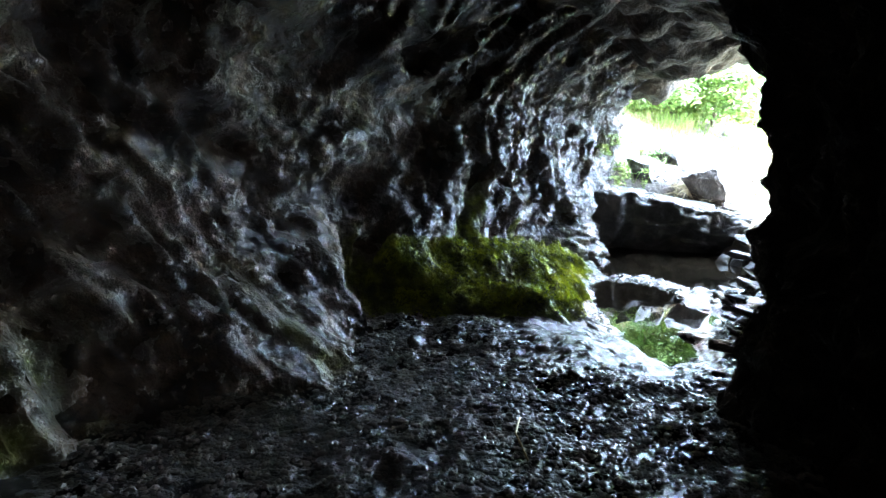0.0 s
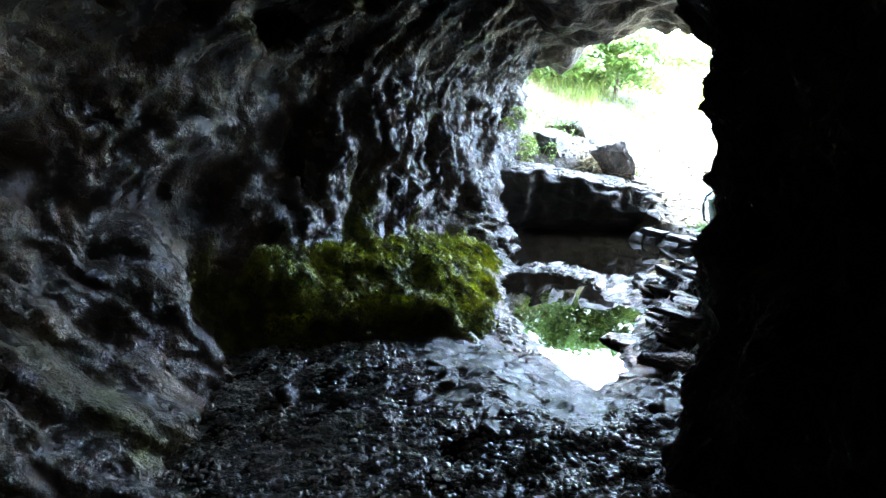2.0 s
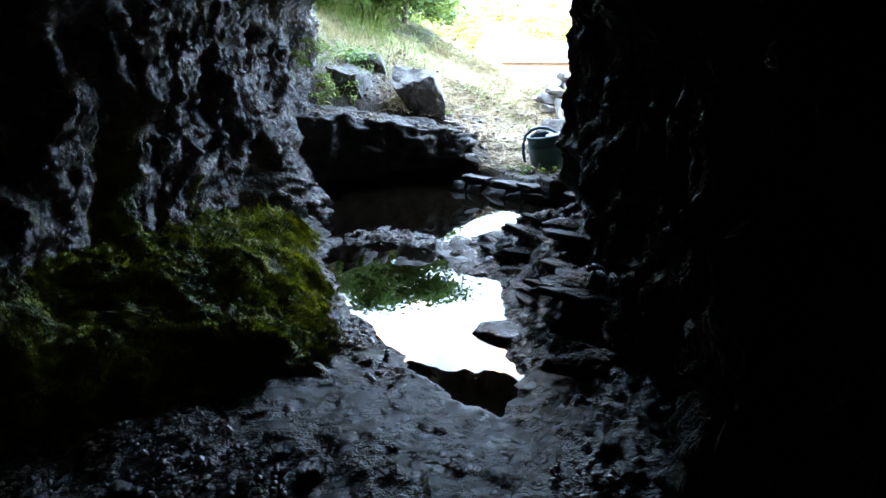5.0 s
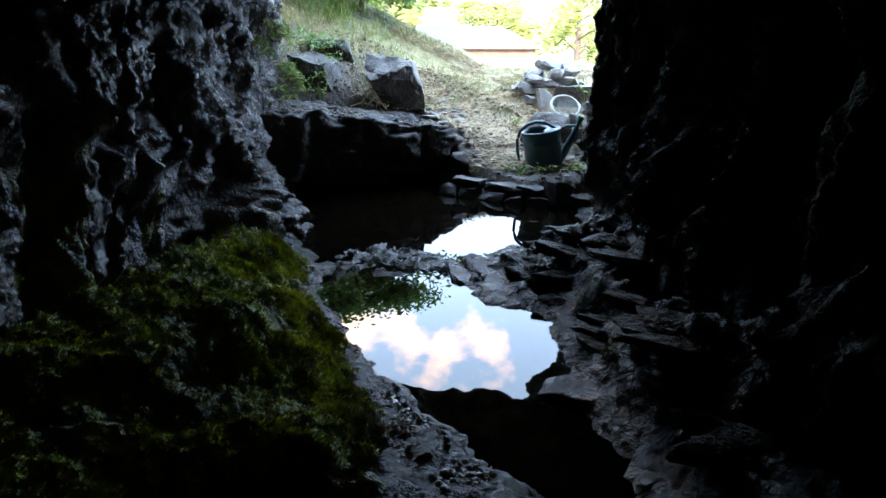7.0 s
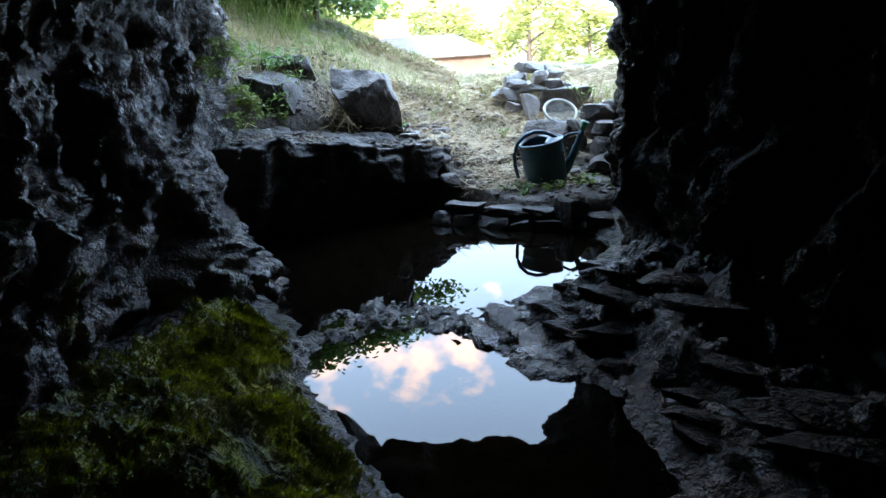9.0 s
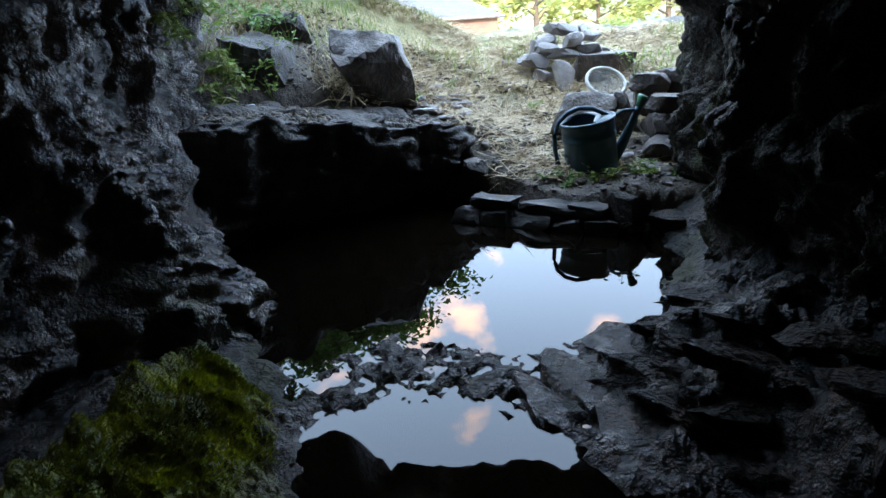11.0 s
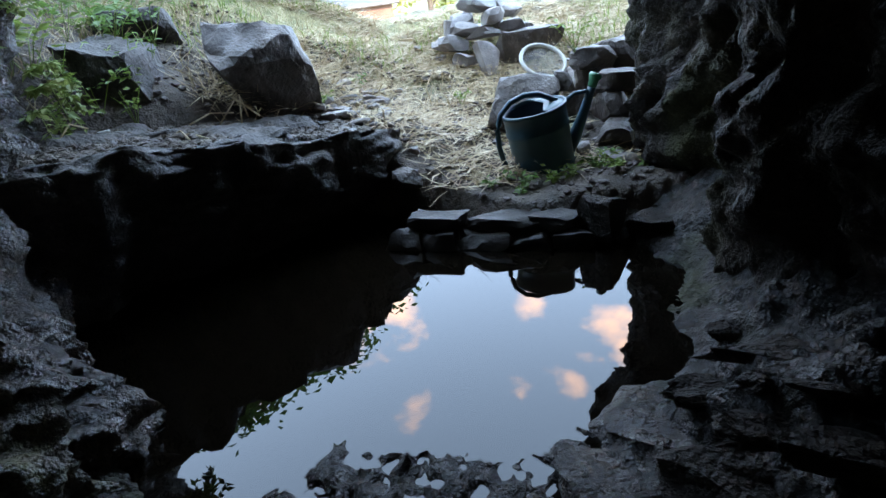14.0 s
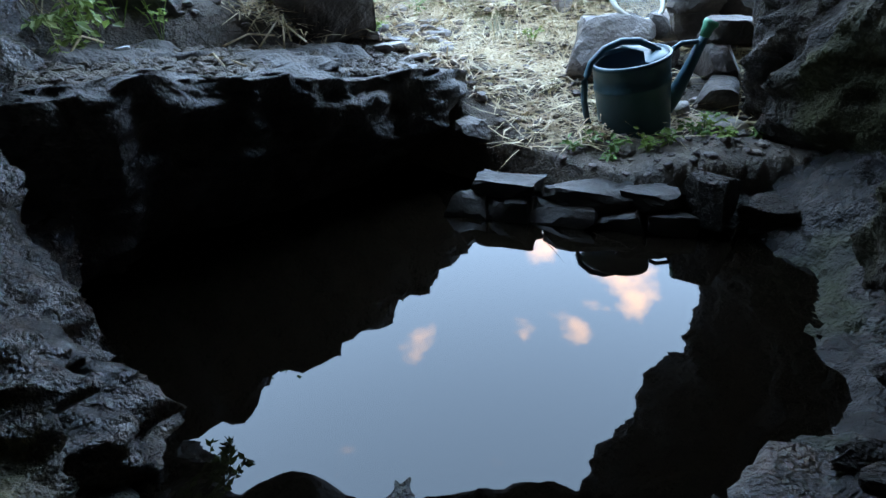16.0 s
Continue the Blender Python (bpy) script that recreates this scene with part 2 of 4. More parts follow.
# ---- mesh helpers ----
def sheet(name, X, Y, Z, material, moss=None, keep=None, flat=False):
    """A grid of points as one mesh object."""
    n, m = X.shape
    idx = np.arange(n * m).reshape(n, m)
    q = np.stack([idx[:-1, :-1], idx[1:, :-1], idx[1:, 1:], idx[:-1, 1:]], -1).reshape(-1, 4)
    if keep is not None:
        q = q[keep.reshape(-1)[q].all(1)]
    me = bpy.data.meshes.new(name)
    me.vertices.add(n * m)
    me.vertices.foreach_set("co", np.stack([X, Y, Z], -1).reshape(-1).astype(np.float32))
    me.loops.add(len(q) * 4)
    me.loops.foreach_set("vertex_index", q.reshape(-1).astype(np.int32))
    me.polygons.add(len(q))
    me.polygons.foreach_set("loop_start", np.arange(0, len(q) * 4, 4, dtype=np.int32))
    me.polygons.foreach_set("use_smooth", np.full(len(q), not flat))
    me.update(calc_edges=True)
    me.validate()
    if moss is not None:
        a = me.attributes.new("moss", "FLOAT", "POINT")
        a.data.foreach_set("value", np.clip(moss, 0, 1).reshape(-1).astype(np.float32))
    me.materials.append(material)
    return new(name, me)


def soup(name, verts, faces, material, is_smooth=False):
    me = bpy.data.meshes.new(name)
    me.from_pydata([tuple(v) for v in verts], [], [tuple(f) for f in faces])
    me.polygons.foreach_set("use_smooth", [is_smooth] * len(me.polygons))
    me.materials.append(material)
    return new(name, me)


def part(name, bm, material, parent=None, label="", is_smooth=True, m=None):
    me = bpy.data.meshes.new(name)
    bm.to_mesh(me)
    bm.free()
    me.polygons.foreach_set("use_smooth", [is_smooth] * len(me.polygons))
    me.materials.append(material)
    ob = new(name, me)
    if parent:
        ob.parent = parent
    if m is not None:
        ob.matrix_basis = m
    if label:
        ob["label"] = label
    return ob


def empty(name, m):
    ob = new(name)
    ob.matrix_world = m
    return ob


def tube(points, radii, sides=10, caps=True):
    """A bmesh tube along points."""
    bm, rings = bmesh.new(), []
    pts = [Vector(p) for p in points]
    if isinstance(radii, (int, float)):
        radii = [radii] * len(pts)
    for i, p in enumerate(pts):
        d = (pts[min(i + 1, len(pts) - 1)] - pts[max(i - 1, 0)]).normalized()
        a = d.cross(Vector((0.13, 0.21, 1) if abs(d.z) < 0.95 else (1, 0, 0))).normalized()
        b = d.cross(a)
        rings.append([bm.verts.new(p + radii[i] * (math.cos(t) * a + math.sin(t) * b)) for t in (2 * math.pi * k / sides for k in range(sides))])
    for r0, r1 in zip(rings, rings[1:]):
        for k in range(sides):
            bm.faces.new((r0[k], r0[(k + 1) % sides], r1[(k + 1) % sides], r1[k]))
    if caps:
        bm.faces.new(rings[0][::-1])
        bm.faces.new(rings[-1])
    bmesh.ops.recalc_face_normals(bm, faces=bm.faces)
    return bm


def lathe(profile, sx=1.0, sy=1.0, sides=40):
    """A bmesh turned from (radius, height) pairs, oval by sx, sy."""
    bm = bmesh.new()
    rings = [[bm.verts.new((sx * r * math.cos(t), sy * r * math.sin(t), z)) for t in (2 * math.pi * k / sides for k in range(sides))] for r, z in profile]
    for r0, r1 in zip(rings, rings[1:]):
        for k in range(sides):
            bm.faces.new((r0[k], r0[(k + 1) % sides], r1[(k + 1) % sides], r1[k]))
    return bm


def stone_mesh(name, size, seed, material, sub=3, cuts=7, rough=0.06, blocky=False):
    """A faceted stone: a ball cut by planes, roughened and scaled to its size."""
    rnd = random.Random(seed)
    bm = bmesh.new()
    bmesh.ops.create_icosphere(bm, subdivisions=sub, radius=1)
    co = np.array([v.co for v in bm.verts])
    for _ in range(cuts):
        d = np.array([rnd.gauss(0, 1) for _ in range(3)])
        d /= np.linalg.norm(d)
        h = rnd.uniform(0.38, 0.72)
        over = co @ d - h
        co = co - np.outer(np.clip(over, 0, None) * 0.97, d)
    if blocky:
        for axis, h in ((0, 0.6), (1, 0.5)):
            over = np.abs(co[:, axis]) - h
            co[:, axis] -= np.sign(co[:, axis]) * np.clip(over, 0, None) * 0.9
    over = np.abs(co[:, 2]) - 0.5
    co[:, 2] -= np.sign(co[:, 2]) * np.clip(over, 0, None) * 0.9
    k = 1 + rough * fbm(co[:, 0] * 2.5 + seed, co[:, 1] * 2.5, co[:, 2] * 2.5, 4, 0.6)
    co = co * k[:, None]
    co = co / (co.max(0) - co.min(0)) * np.array(size)
    co[:, 2] -= co[:, 2].min()
    for v, c in zip(bm.verts, co):
        v.co = c
    me = bpy.data.meshes.new(name)
    bm.to_mesh(me)
    bm.free()
    me.polygons.foreach_set("use_smooth", [True] * len(me.polygons))
    me.set_sharp_from_angle(angle=radians(24))
    me.materials.append(material)
    return me


# ---- plan of the cave: n runs out of the mouth, s across it to the right ----
ND, SD = np.array([0.62, 0.785]), np.array([0.785, -0.62])
LIP, LIP_Z = 6.9, 1.97


def along(x, y):
    return ND[0] * x + ND[1] * y, SD[0] * x + SD[1] * y


def curve(points, step):
    """A rounded line through plan points: places, inward normals and lengths."""
    p = np.array(points, float)
    d = np.r_[0, np.cumsum(np.linalg.norm(np.diff(p, axis=0), axis=1))]
    u = np.arange(0, d[-1], step)
    xy = np.stack([np.interp(u, d, p[:, i]) for i in (0, 1)], -1)
    w = max(3, int(0.22 / step)) | 1
    pad = np.pad(xy, ((w // 2, w // 2), (0, 0)), "edge")
    xy = np.stack([np.convolve(pad[:, i], np.ones(w) / w, "valid") for i in (0, 1)], -1)
    t = np.gradient(xy, axis=0)
    t /= np.linalg.norm(t, axis=1)[:, None]
    return u, xy, np.stack([t[:, 1], -t[:, 0]], -1), d


def inside(px, py, poly):
    r, q = np.zeros(px.shape, bool), poly[-1]
    for p in poly:
        c = (p[1] > py) != (q[1] > py)
        r ^= c & (px < (q[0] - p[0]) * (py - p[1]) / (q[1] - p[1] + 1e-12) + p[0])
        q = p
    return r


def signed(px, py, poly):
    """Distance to a plan outline, negative within it."""
    best = np.full(px.shape, 1e9)
    for a, b in zip(poly, poly[1:] + poly[:1]):
        ax, ay, bx, by = *a, *b
        t = np.clip(((px - ax) * (bx - ax) + (py - ay) * (by - ay)) / ((bx - ax) ** 2 + (by - ay) ** 2), 0, 1)
        best = np.minimum(best, np.hypot(px - ax - t * (bx - ax), py - ay - t * (by - ay)))
    return np.where(inside(px, py, poly), -best, best)


LEFT = [(-2.5, -1.6), (-1.95, 0.6), (-1.6, 1.55), (-1.28, 2.1), (-0.95, 2.6), (-0.66, 3.05), (-0.22, 3.75), (0.06, 4.15), (0.6, 5.1), (1.4, 6.3), (1.82, 6.85), (2.1, 7.3), (1.5, 8.1), (-1.0, 10.2), (-6.0, 14.2)]
RIGHT = [(-2.7, -1.35), (1.9, -1.35), (1.55, 0.3), (1.12, 1.7), (1.08, 2.35), (1.6, 2.8), (2.1, 3.35), (2.5, 4.0), (2.78, 4.41), (3.0, 4.71), (3.33, 5.03), (3.55, 5.23), (3.8, 5.5), (4.15, 5.75), (4.9, 5.55), (8.0, 3.2), (13.0, -0.8)]
NEAR_POOL = [(1.38, 5.14), (1.24, 4.88), (1.16, 4.44), (1.14, 4.0), (1.12, 3.5), (1.22, 3.08), (1.42, 3.2), (1.5, 3.45), (1.66, 3.72), (1.9, 4.02), (1.95, 4.2), (1.8, 4.38), (1.9, 4.62), (1.8, 4.98), (1.6, 5.1)]
FAR_POOL = [(1.45, 5.34), (1.52, 5.28), (1.6, 5.42), (1.74, 5.43), (1.88, 5.39), (1.93, 5.2), (2.08, 4.95), (2.24, 4.9), (2.45, 4.88), (2.68, 4.79), (2.83, 4.93), (3.2, 5.04), (3.35, 5.3), (3.15, 5.6), (2.85, 6.1), (3.0, 6.7), (1.6, 7.2), (1.3, 6.4), (1.5, 5.9)]


# ---- left wall ----
def left_wall():
    step = 0.015
    u, xy, nn, d = curve(LEFT[:14], step)
    z = np.arange(-0.35, 2.65, 0.015)
    U, Zg = np.meshgrid(u, z, indexing="ij")
    PX, PY = xy[:, 0][:, None] + 0 * Zg, xy[:, 1][:, None] + 0 * Zg
    foot_a = np.exp(-((U - d[5] + 0.05) / 0.38) ** 2)
    foot_b = smooth(d[1], d[3], U) * (1 - smooth(d[4], d[5], U))
    toe = np.exp(-((U - d[9] + 0.2) / np.where(U < d[9] - 0.2, 0.36, 0.24)) ** 2)
    off = 0.42 * foot_a * (1 - smooth(0.0, 0.75, Zg)) + 0.55 * foot_b * (1 - smooth(-0.1, 0.75, Zg)) + 0.5 * toe * (1 - smooth(-0.1, 0.75, Zg))
    off += -0.3 * np.exp(-((U - d[6] + 0.25) / 0.25) ** 2 - ((Zg - 0.4) / 0.45) ** 2) - 0.16 * smooth(0.4, 0.9, Zg) * np.exp(-((U - d[5]) / 0.4) ** 2)
    off += 0.75 * smooth(1.25, 2.4, Zg) ** 1.3 * (1 - smooth(d[10], d[11], U))
    off += toe * 0.09 * facets(U * 10 + Zg * 5, Zg * 11 - U * 3, 8.8, 3, 0.65) * (1 - smooth(0.6, 1.0, Zg))
    # flutes lean one way deep in the cave and the other way by the mouth
    lean = -0.75 + 1.15 * smooth(d[4], d[7], U)
    A = U - lean * Zg
    bend = 0.12 * fbm(U * 1.7, Zg * 1.7, 4.4, 3)
    off += 0.08 * (ridged((A + bend) * 1.9, Zg * 0.9, 3.1, 2) - 0.5) + 0.04 * (ridged((A + bend) * 4.4, Zg * 2.3, 8.3, 2, 0.6) - 0.6)
    off += 0.1 * facets((A + bend) * 4.2, Zg * 1.7, 2.5, 3, 0.6) + 0.028 * facets((A - bend) * 15, Zg * 7, 5.5, 3, 0.65) - 0.04
    off += 0.045 * (ridged((A + 1.5 * bend) * 6.5, Zg * 2.6, 6.1, 2, 0.5) - 0.7)
    off += 0.05 * (1 - smooth(d[5], d[6], U)) * (facets((A + bend) * 3.0, Zg * 1.2 + U, 7.5, 2, 0.6) + 0.6 * ridged((A + bend) * 8, Zg * 1.6, 2.7, 2, 0.5) - 0.4)
    off += 0.02 * facets(U * 24 + 6 * Zg, Zg * 20, 3.5, 3, 0.65) + 0.03 * facets(U * 9 - 5 * Zg + 3 * bend, Zg * 7, 1.5, 2, 0.6)
    off += 0.02 * fbm(U * 5, Zg * 5, 1.7, 3) + 0.008 * (ridged((A - bend) * 20, Zg * 12, 5.5, 2, 0.6) - 0.6)
    X, Y = PX + nn[:, 0][:, None] * off, PY + nn[:, 1][:, None] * off
    Z = Zg + 0.04 * fbm(U * 3, Zg * 3, 9.9, 3)
    drip = smooth(0.1, 0.5, vnoise(A * 7, Zg * 1.0, 2.2) + 0.4 * vnoise(A * 20, Zg * 5, 4.4))
    moss = drip * smooth(d[5] + 0.25, d[6], U) * (1 - smooth(d[8], d[9], U)) * (1 - smooth(0.5, 0.9, Zg + 0.15 * fbm(A * 5, 0 * A, 2.0, 2)))
    moss = np.maximum(moss, 0.4 * smooth(0.0, 0.5, fbm(U * 3, Zg * 3, 6.6, 3)) * foot_b * (1 - smooth(0.3, 0.65, Zg)))
    moss = np.maximum(moss, 0.8 * smooth(0.0, 0.5, fbm(U * 5, Zg * 2, 1.1, 4) - 0.1) * smooth(d[9] - 0.1, d[10], U) * smooth(0.6, 1.0, Zg))
    ob = sheet("wall_left", X, Y, Z, M_WET, moss)
    return tagged(ob, "dark wet fluted cave rock wall with moss at its foot", "cave wall", kind="structure")


def right_wall():
    step = 0.016
    u, xy, nn, d = curve(RIGHT, step)
    z = np.arange(-0.35, 2.65, 0.016)
    U, Zg = np.meshgrid(u, z, indexing="ij")
    off = -0.14 + 0.1 * ridged(U * 1.9 + 0.5 * Zg, Zg * 1.0, 12.1, 2) + 0.03 * ridged(U * 4.5 + 1.2 * Zg, Zg * 2.6, 1.3, 2, 0.55)
    off += 0.085 * facets(U * 4 + 1.5 * Zg, Zg * 2.6, 6.5, 3, 0.6) + 0.024 * facets(U * 15 + 4 * Zg, Zg * 12, 7.5, 3, 0.6)
    off += 0.03 * fbm(U * 4, Zg * 4, 21.7, 4) + 0.007 * ridged(U * 18, Zg * 15, 15.5, 3, 0.6) - 0.05 * smooth(d[9], d[11], U)
    off += 0.1 * (1 - smooth(-0.1, 0.45, Zg)) * smooth(d[6], d[7], U) * (1 - smooth(d[8], d[9], U))
    off += 0.18 * (1 - smooth(-0.1, 0.5, Zg)) * np.exp(-((U - d[6]) / 0.6) ** 2)
    off += 0.35 * smooth(1.4, 2.4, Zg) * (1 - smooth(d[10], d[11], U)) + 0.5 * smooth(1.2, 2.15, Zg) * smooth(d[10], d[11], U) * (1 - smooth(d[13], d[14], U))
    off += 0.14 * smooth(d[7] - 0.2, d[8], U) * (1 - smooth(d[9] - 0.1, d[10], U))
    ropes = 0.25 * fbm(U * 2.2, Zg * 2.2, 3.0, 3)
    off += 0.045 * (ridged(U * 5.5 + 1.8 * Zg + ropes * 3, Zg * 1.4, 9.0, 2, 0.5) - 0.5) + 0.022 * facets(U * 9 + 3 * ropes, Zg * 9, 2.0, 3, 0.6) + 0.012 * fbm(U * 16, Zg * 16, 4.0, 3, 0.6)
    X, Y = xy[:, 0][:, None] - nn[:, 0][:, None] * off, xy[:, 1][:, None] - nn[:, 1][:, None] * off
    Z = Zg + 0.03 * fbm(U * 3, Zg * 3, 4.9, 3)
    moss = 0.7 * smooth(0.0, 0.5, fbm(U * 4, Zg * 2.5, 3.3, 4)) * smooth(d[8], d[11], U) * (1 - smooth(0.5, 0.9, Zg))
    ob = sheet("wall_right", X, Y, Z, M_DRY, moss)
    return tagged(ob, "rough brown cave rock wall, dark and lumpy", "cave wall", kind="structure")


def roof():
    s = np.arange(-9, 9, 0.05)
    n = np.r_[np.arange(-5.5, LIP, 0.05), np.full(50, LIP)]
    rise = np.r_[np.zeros(len(n) - 50), np.linspace(0, 2.6, 50)]
    n = np.r_[n, np.linspace(LIP, -5.5, 60)]
    rise = np.r_[rise, np.linspace(2.7, 4.2, 60)]
    N, S = np.meshgrid(n, s, indexing="ij")
    rise = rise[:, None] + 0 * S
    wob = 0.14 * fbm(S * 1.6, rise * 1.6, 2.0, 4)
    N = N + wob * smooth(LIP - 0.8, LIP, N) + 0.12 * rise * (rise < 2.65)
    Z = LIP_Z + rise + (0.12 * ridged(N * 1.6, S * 1.6, 7.7, 3) + 0.05 * fbm(N * 5, S * 5, 1.2, 4)) - 0.06
    Z -= 0.3 * smooth(-1.6, -2.9, S) * smooth(LIP - 1.5, LIP, N) * (rise < 0.5)
    Z += 0.12 * smooth(6.2, 3.5, N) * (rise < 0.01)
    X, Y = ND[0] * N + SD[0] * S, ND[1] * N + SD[1] * S
    ob = sheet("ceiling", X, Y, Z, M_ROOF)
    return tagged(ob, "dark rough rock roof of the cave", "ceiling", kind="structure")


def floor_height(x, y):
    near, far = signed(x, y, NEAR_POOL), signed(x, y, FAR_POOL)
    wob = 0.022 * fbm(x * 7, y * 7, 0.3, 5, 0.65)
    sd = np.minimum(near, far) + wob
    bed = np.clip(sd * 0.9, -0.28, 0)
    shore = 0.11 * smooth(0, 0.55, sd) + 0.02 * smooth(0, 0.05, sd)
    z = np.where(sd < 0, bed, shore)
    # low ledges on the right shore
    right = smooth(0.0, 0.25, x - (1.22 + 0.5 * (y - 3.0))) * smooth(2.6, 3.2, y) * smooth(5.35, 4.95, y)
    z = z + right * smooth(0.1, 0.6, sd) * (0.03 + 0.05 * np.abs(ridged(x * 3 + y * 2, y * 6 - x * 4, 1.0, 3)))
    # the floor rises gently back into the cave
    z = z + 0.05 * smooth(2.8, 1.0, y)
    rock = smooth(-0.2, 0.25, fbm(x * 1.3, y * 1.3, 4.1, 2)) * smooth(0.02, 0.2, sd)
    shelf = right * smooth(0.0, 0.3, sd)
    z = z + shelf * (0.07 * facets(x * 7 + y, y * 2.5 - x, 3.0, 3, 0.6) + 0.055 * ridged(x * 6 - y * 0.8, y * 1.6, 6.0, 4, 0.6))
    z = z + smooth(0.0, 0.2, sd) * 0.02 * facets(x * 6, y * 7, 5.0, 3, 0.55) * smooth(2.3, 3.0, y)
    z = z + rock * 0.016 * ridged(x * 4 + y, y * 5 - x * 2, 2.0, 4, 0.6)
    z = z + smooth(-0.08, 0.05, sd) * (0.007 * fbm(x * 9, y * 9, 3.0, 3) + 0.005 * ridged(x * 16, y * 16, 8.0, 3, 0.6))
    # a low crumbly spit parts the two pools
    spit = np.exp(-((np.hypot(x - 1.85, y - 5.08) / 0.62) ** 4))
    crumb = 0.013 * smooth(0, 0.12, sd) + 0.013 * fbm(x * 14, y * 14, 4.0, 4, 0.65) + 0.012 * (ridged(x * 22, y * 22, 2.0, 2, 0.6) - 0.4)
    z = np.where(sd > -0.02, z * (1 - spit) + spit * crumb, z)
    return z, sd


def cave_floor():
    x, y = np.r_[np.arange(-2.9, -0.6, 0.025), np.arange(-0.6, 3.4, 0.0135), np.arange(3.4, 4.3, 0.025)], np.r_[np.arange(-1.8, 1.2, 0.025), np.arange(1.2, 5.8, 0.0135), np.arange(5.8, 7.4, 0.025)]
    X, Y = np.meshgrid(x, y, indexing="ij")
    Z, sd = floor_height(X, Y)
    n, s = along(X, Y)
    keep = n < 6.5
    ridge = smooth(0.16, 0.02, np.abs(sd - 0.04)) * smooth(4.3, 4.9, Y) * smooth(-0.1, 0.3, fbm(X * 6, Y * 6, 1, 3))
    return tagged(sheet("floor", X, Y, Z, M_FLOOR, 0.7 * ridge, keep), "wet dark gravel and bedrock cave floor", "cave floor", kind="structure")


MOSS_TOE = ((0, -0.5, 3.3), (0.1, 0.0, 3.37), (0.22, 0.48, 3.38), (0.33, 0.82, 3.44), (0.47, 1.06, 3.85), (0.6, 1.12, 4.25), (0.75, 1.2, 4.7), (0.88, 1.32, 5.05), (1, 1.4, 5.4))


def moss_place(u, v):
    """u: 0 to 1 along the wall, v: 0 at the wall, 1 at the toe."""
    toe = np.array(MOSS_TOE)
    tx, ty = np.interp(u, toe[:, 0], toe[:, 1]) + 0.05 * fbm(u * 9, 0 * u, 2.0, 3), np.interp(u, toe[:, 0], toe[:, 2]) + 0.05 * fbm(u * 9, 0 * u, 7.0, 3)
    wx0, wy0 = -0.45 + 1.75 * u, 3.51 + 2.15 * u
    x, y = wx0 + (tx - wx0) * v, wy0 + (ty - wy0) * v
    base = np.clip(floor_height(x, y)[0], 0.0, 0.2)
    ends = smooth(-0.02, 0.1, u) * smooth(1.04, 0.85, u)
    h = (0.42 - 0.33 * u) * (0.4 + 0.6 * ends)
    # draped folds run down and towards the mouth, parted by hollows
    q = u * 4.6 - v * 1.3 + 0.3 * fbm(u * 3, v * 2, 6.0, 3)
    fold = ridged(q, v * 0.7, 4.0, 2, 0.55)
    step = 0.5 + 0.5 * np.sin(9.5 * v + 5 * u + 1.6 * fbm(u * 5, v * 2, 1.0, 2))
    z = base + h * (1 - v) ** 1.9 + (0.07 * (fold - 0.5) + 0.02 * step) * (1 - v) * smooth(0.0, 0.15, v) * (0.55 + 0.45 * ends)
    z = z + 0.02 * fbm(x * 11, y * 11, 3.0, 4, 0.6) + 0.008 * ridged(x * 30, y * 30, 1.0, 2)
    return x, y, z + 0.02 - 0.06 * v ** 6


def moss_cover(u, v, x, y):
    return smooth(1.3, 0.8, v + 0.25 * fbm(x * 4, y * 4, 3, 4))


def moss_bank():
    U, V = np.meshgrid(np.linspace(0, 1, 230), np.linspace(0, 1, 110), indexing="ij")
    X, Y, Z = moss_place(U, V)
    m = 0.25 + 0.75 * moss_cover(U, V, X, Y)
    bank = tagged(sheet("moss_bank", X, Y, Z, M_WET, m), "green mossy rock bank beside the pool", "moss bank", kind="structure")
    rnd = np.random.RandomState(4)
    count = 90000
    u, v = rnd.uniform(0.02, 0.98, count), rnd.uniform(0, 1, count) ** 0.9
    x, y, z = moss_place(u, v)
    ok = rnd.rand(count) < moss_cover(u, v, x, y) * smooth(-0.9, 0.1, fbm(x * 6, y * 6, 8, 3))
    p = np.stack([x, y, z - 0.002], -1)[ok]
    k = len(p)
    ang, ln = rnd.uniform(0, 6.28, k), rnd.uniform(0.008, 0.024, k)
    side = np.stack([np.cos(ang), np.sin(ang), 0 * ang], -1) * 0.0035
    tip = p + np.stack([rnd.uniform(-0.4, 1.0, k) * ln * 0.8, rnd.uniform(-0.9, 0.3, k) * ln * 0.8, ln * rnd.uniform(0.3, 0.9, k)], -1)
    verts = np.stack([p - side, p + side, tip], 1).reshape(-1, 3)
    tuft = soup("moss_tufts", verts, np.arange(3 * k).reshape(-1, 3), M_MOSS)
    tagged(tuft, "short bright yellow-green moss on the rock bank", "moss", kind="stuff")


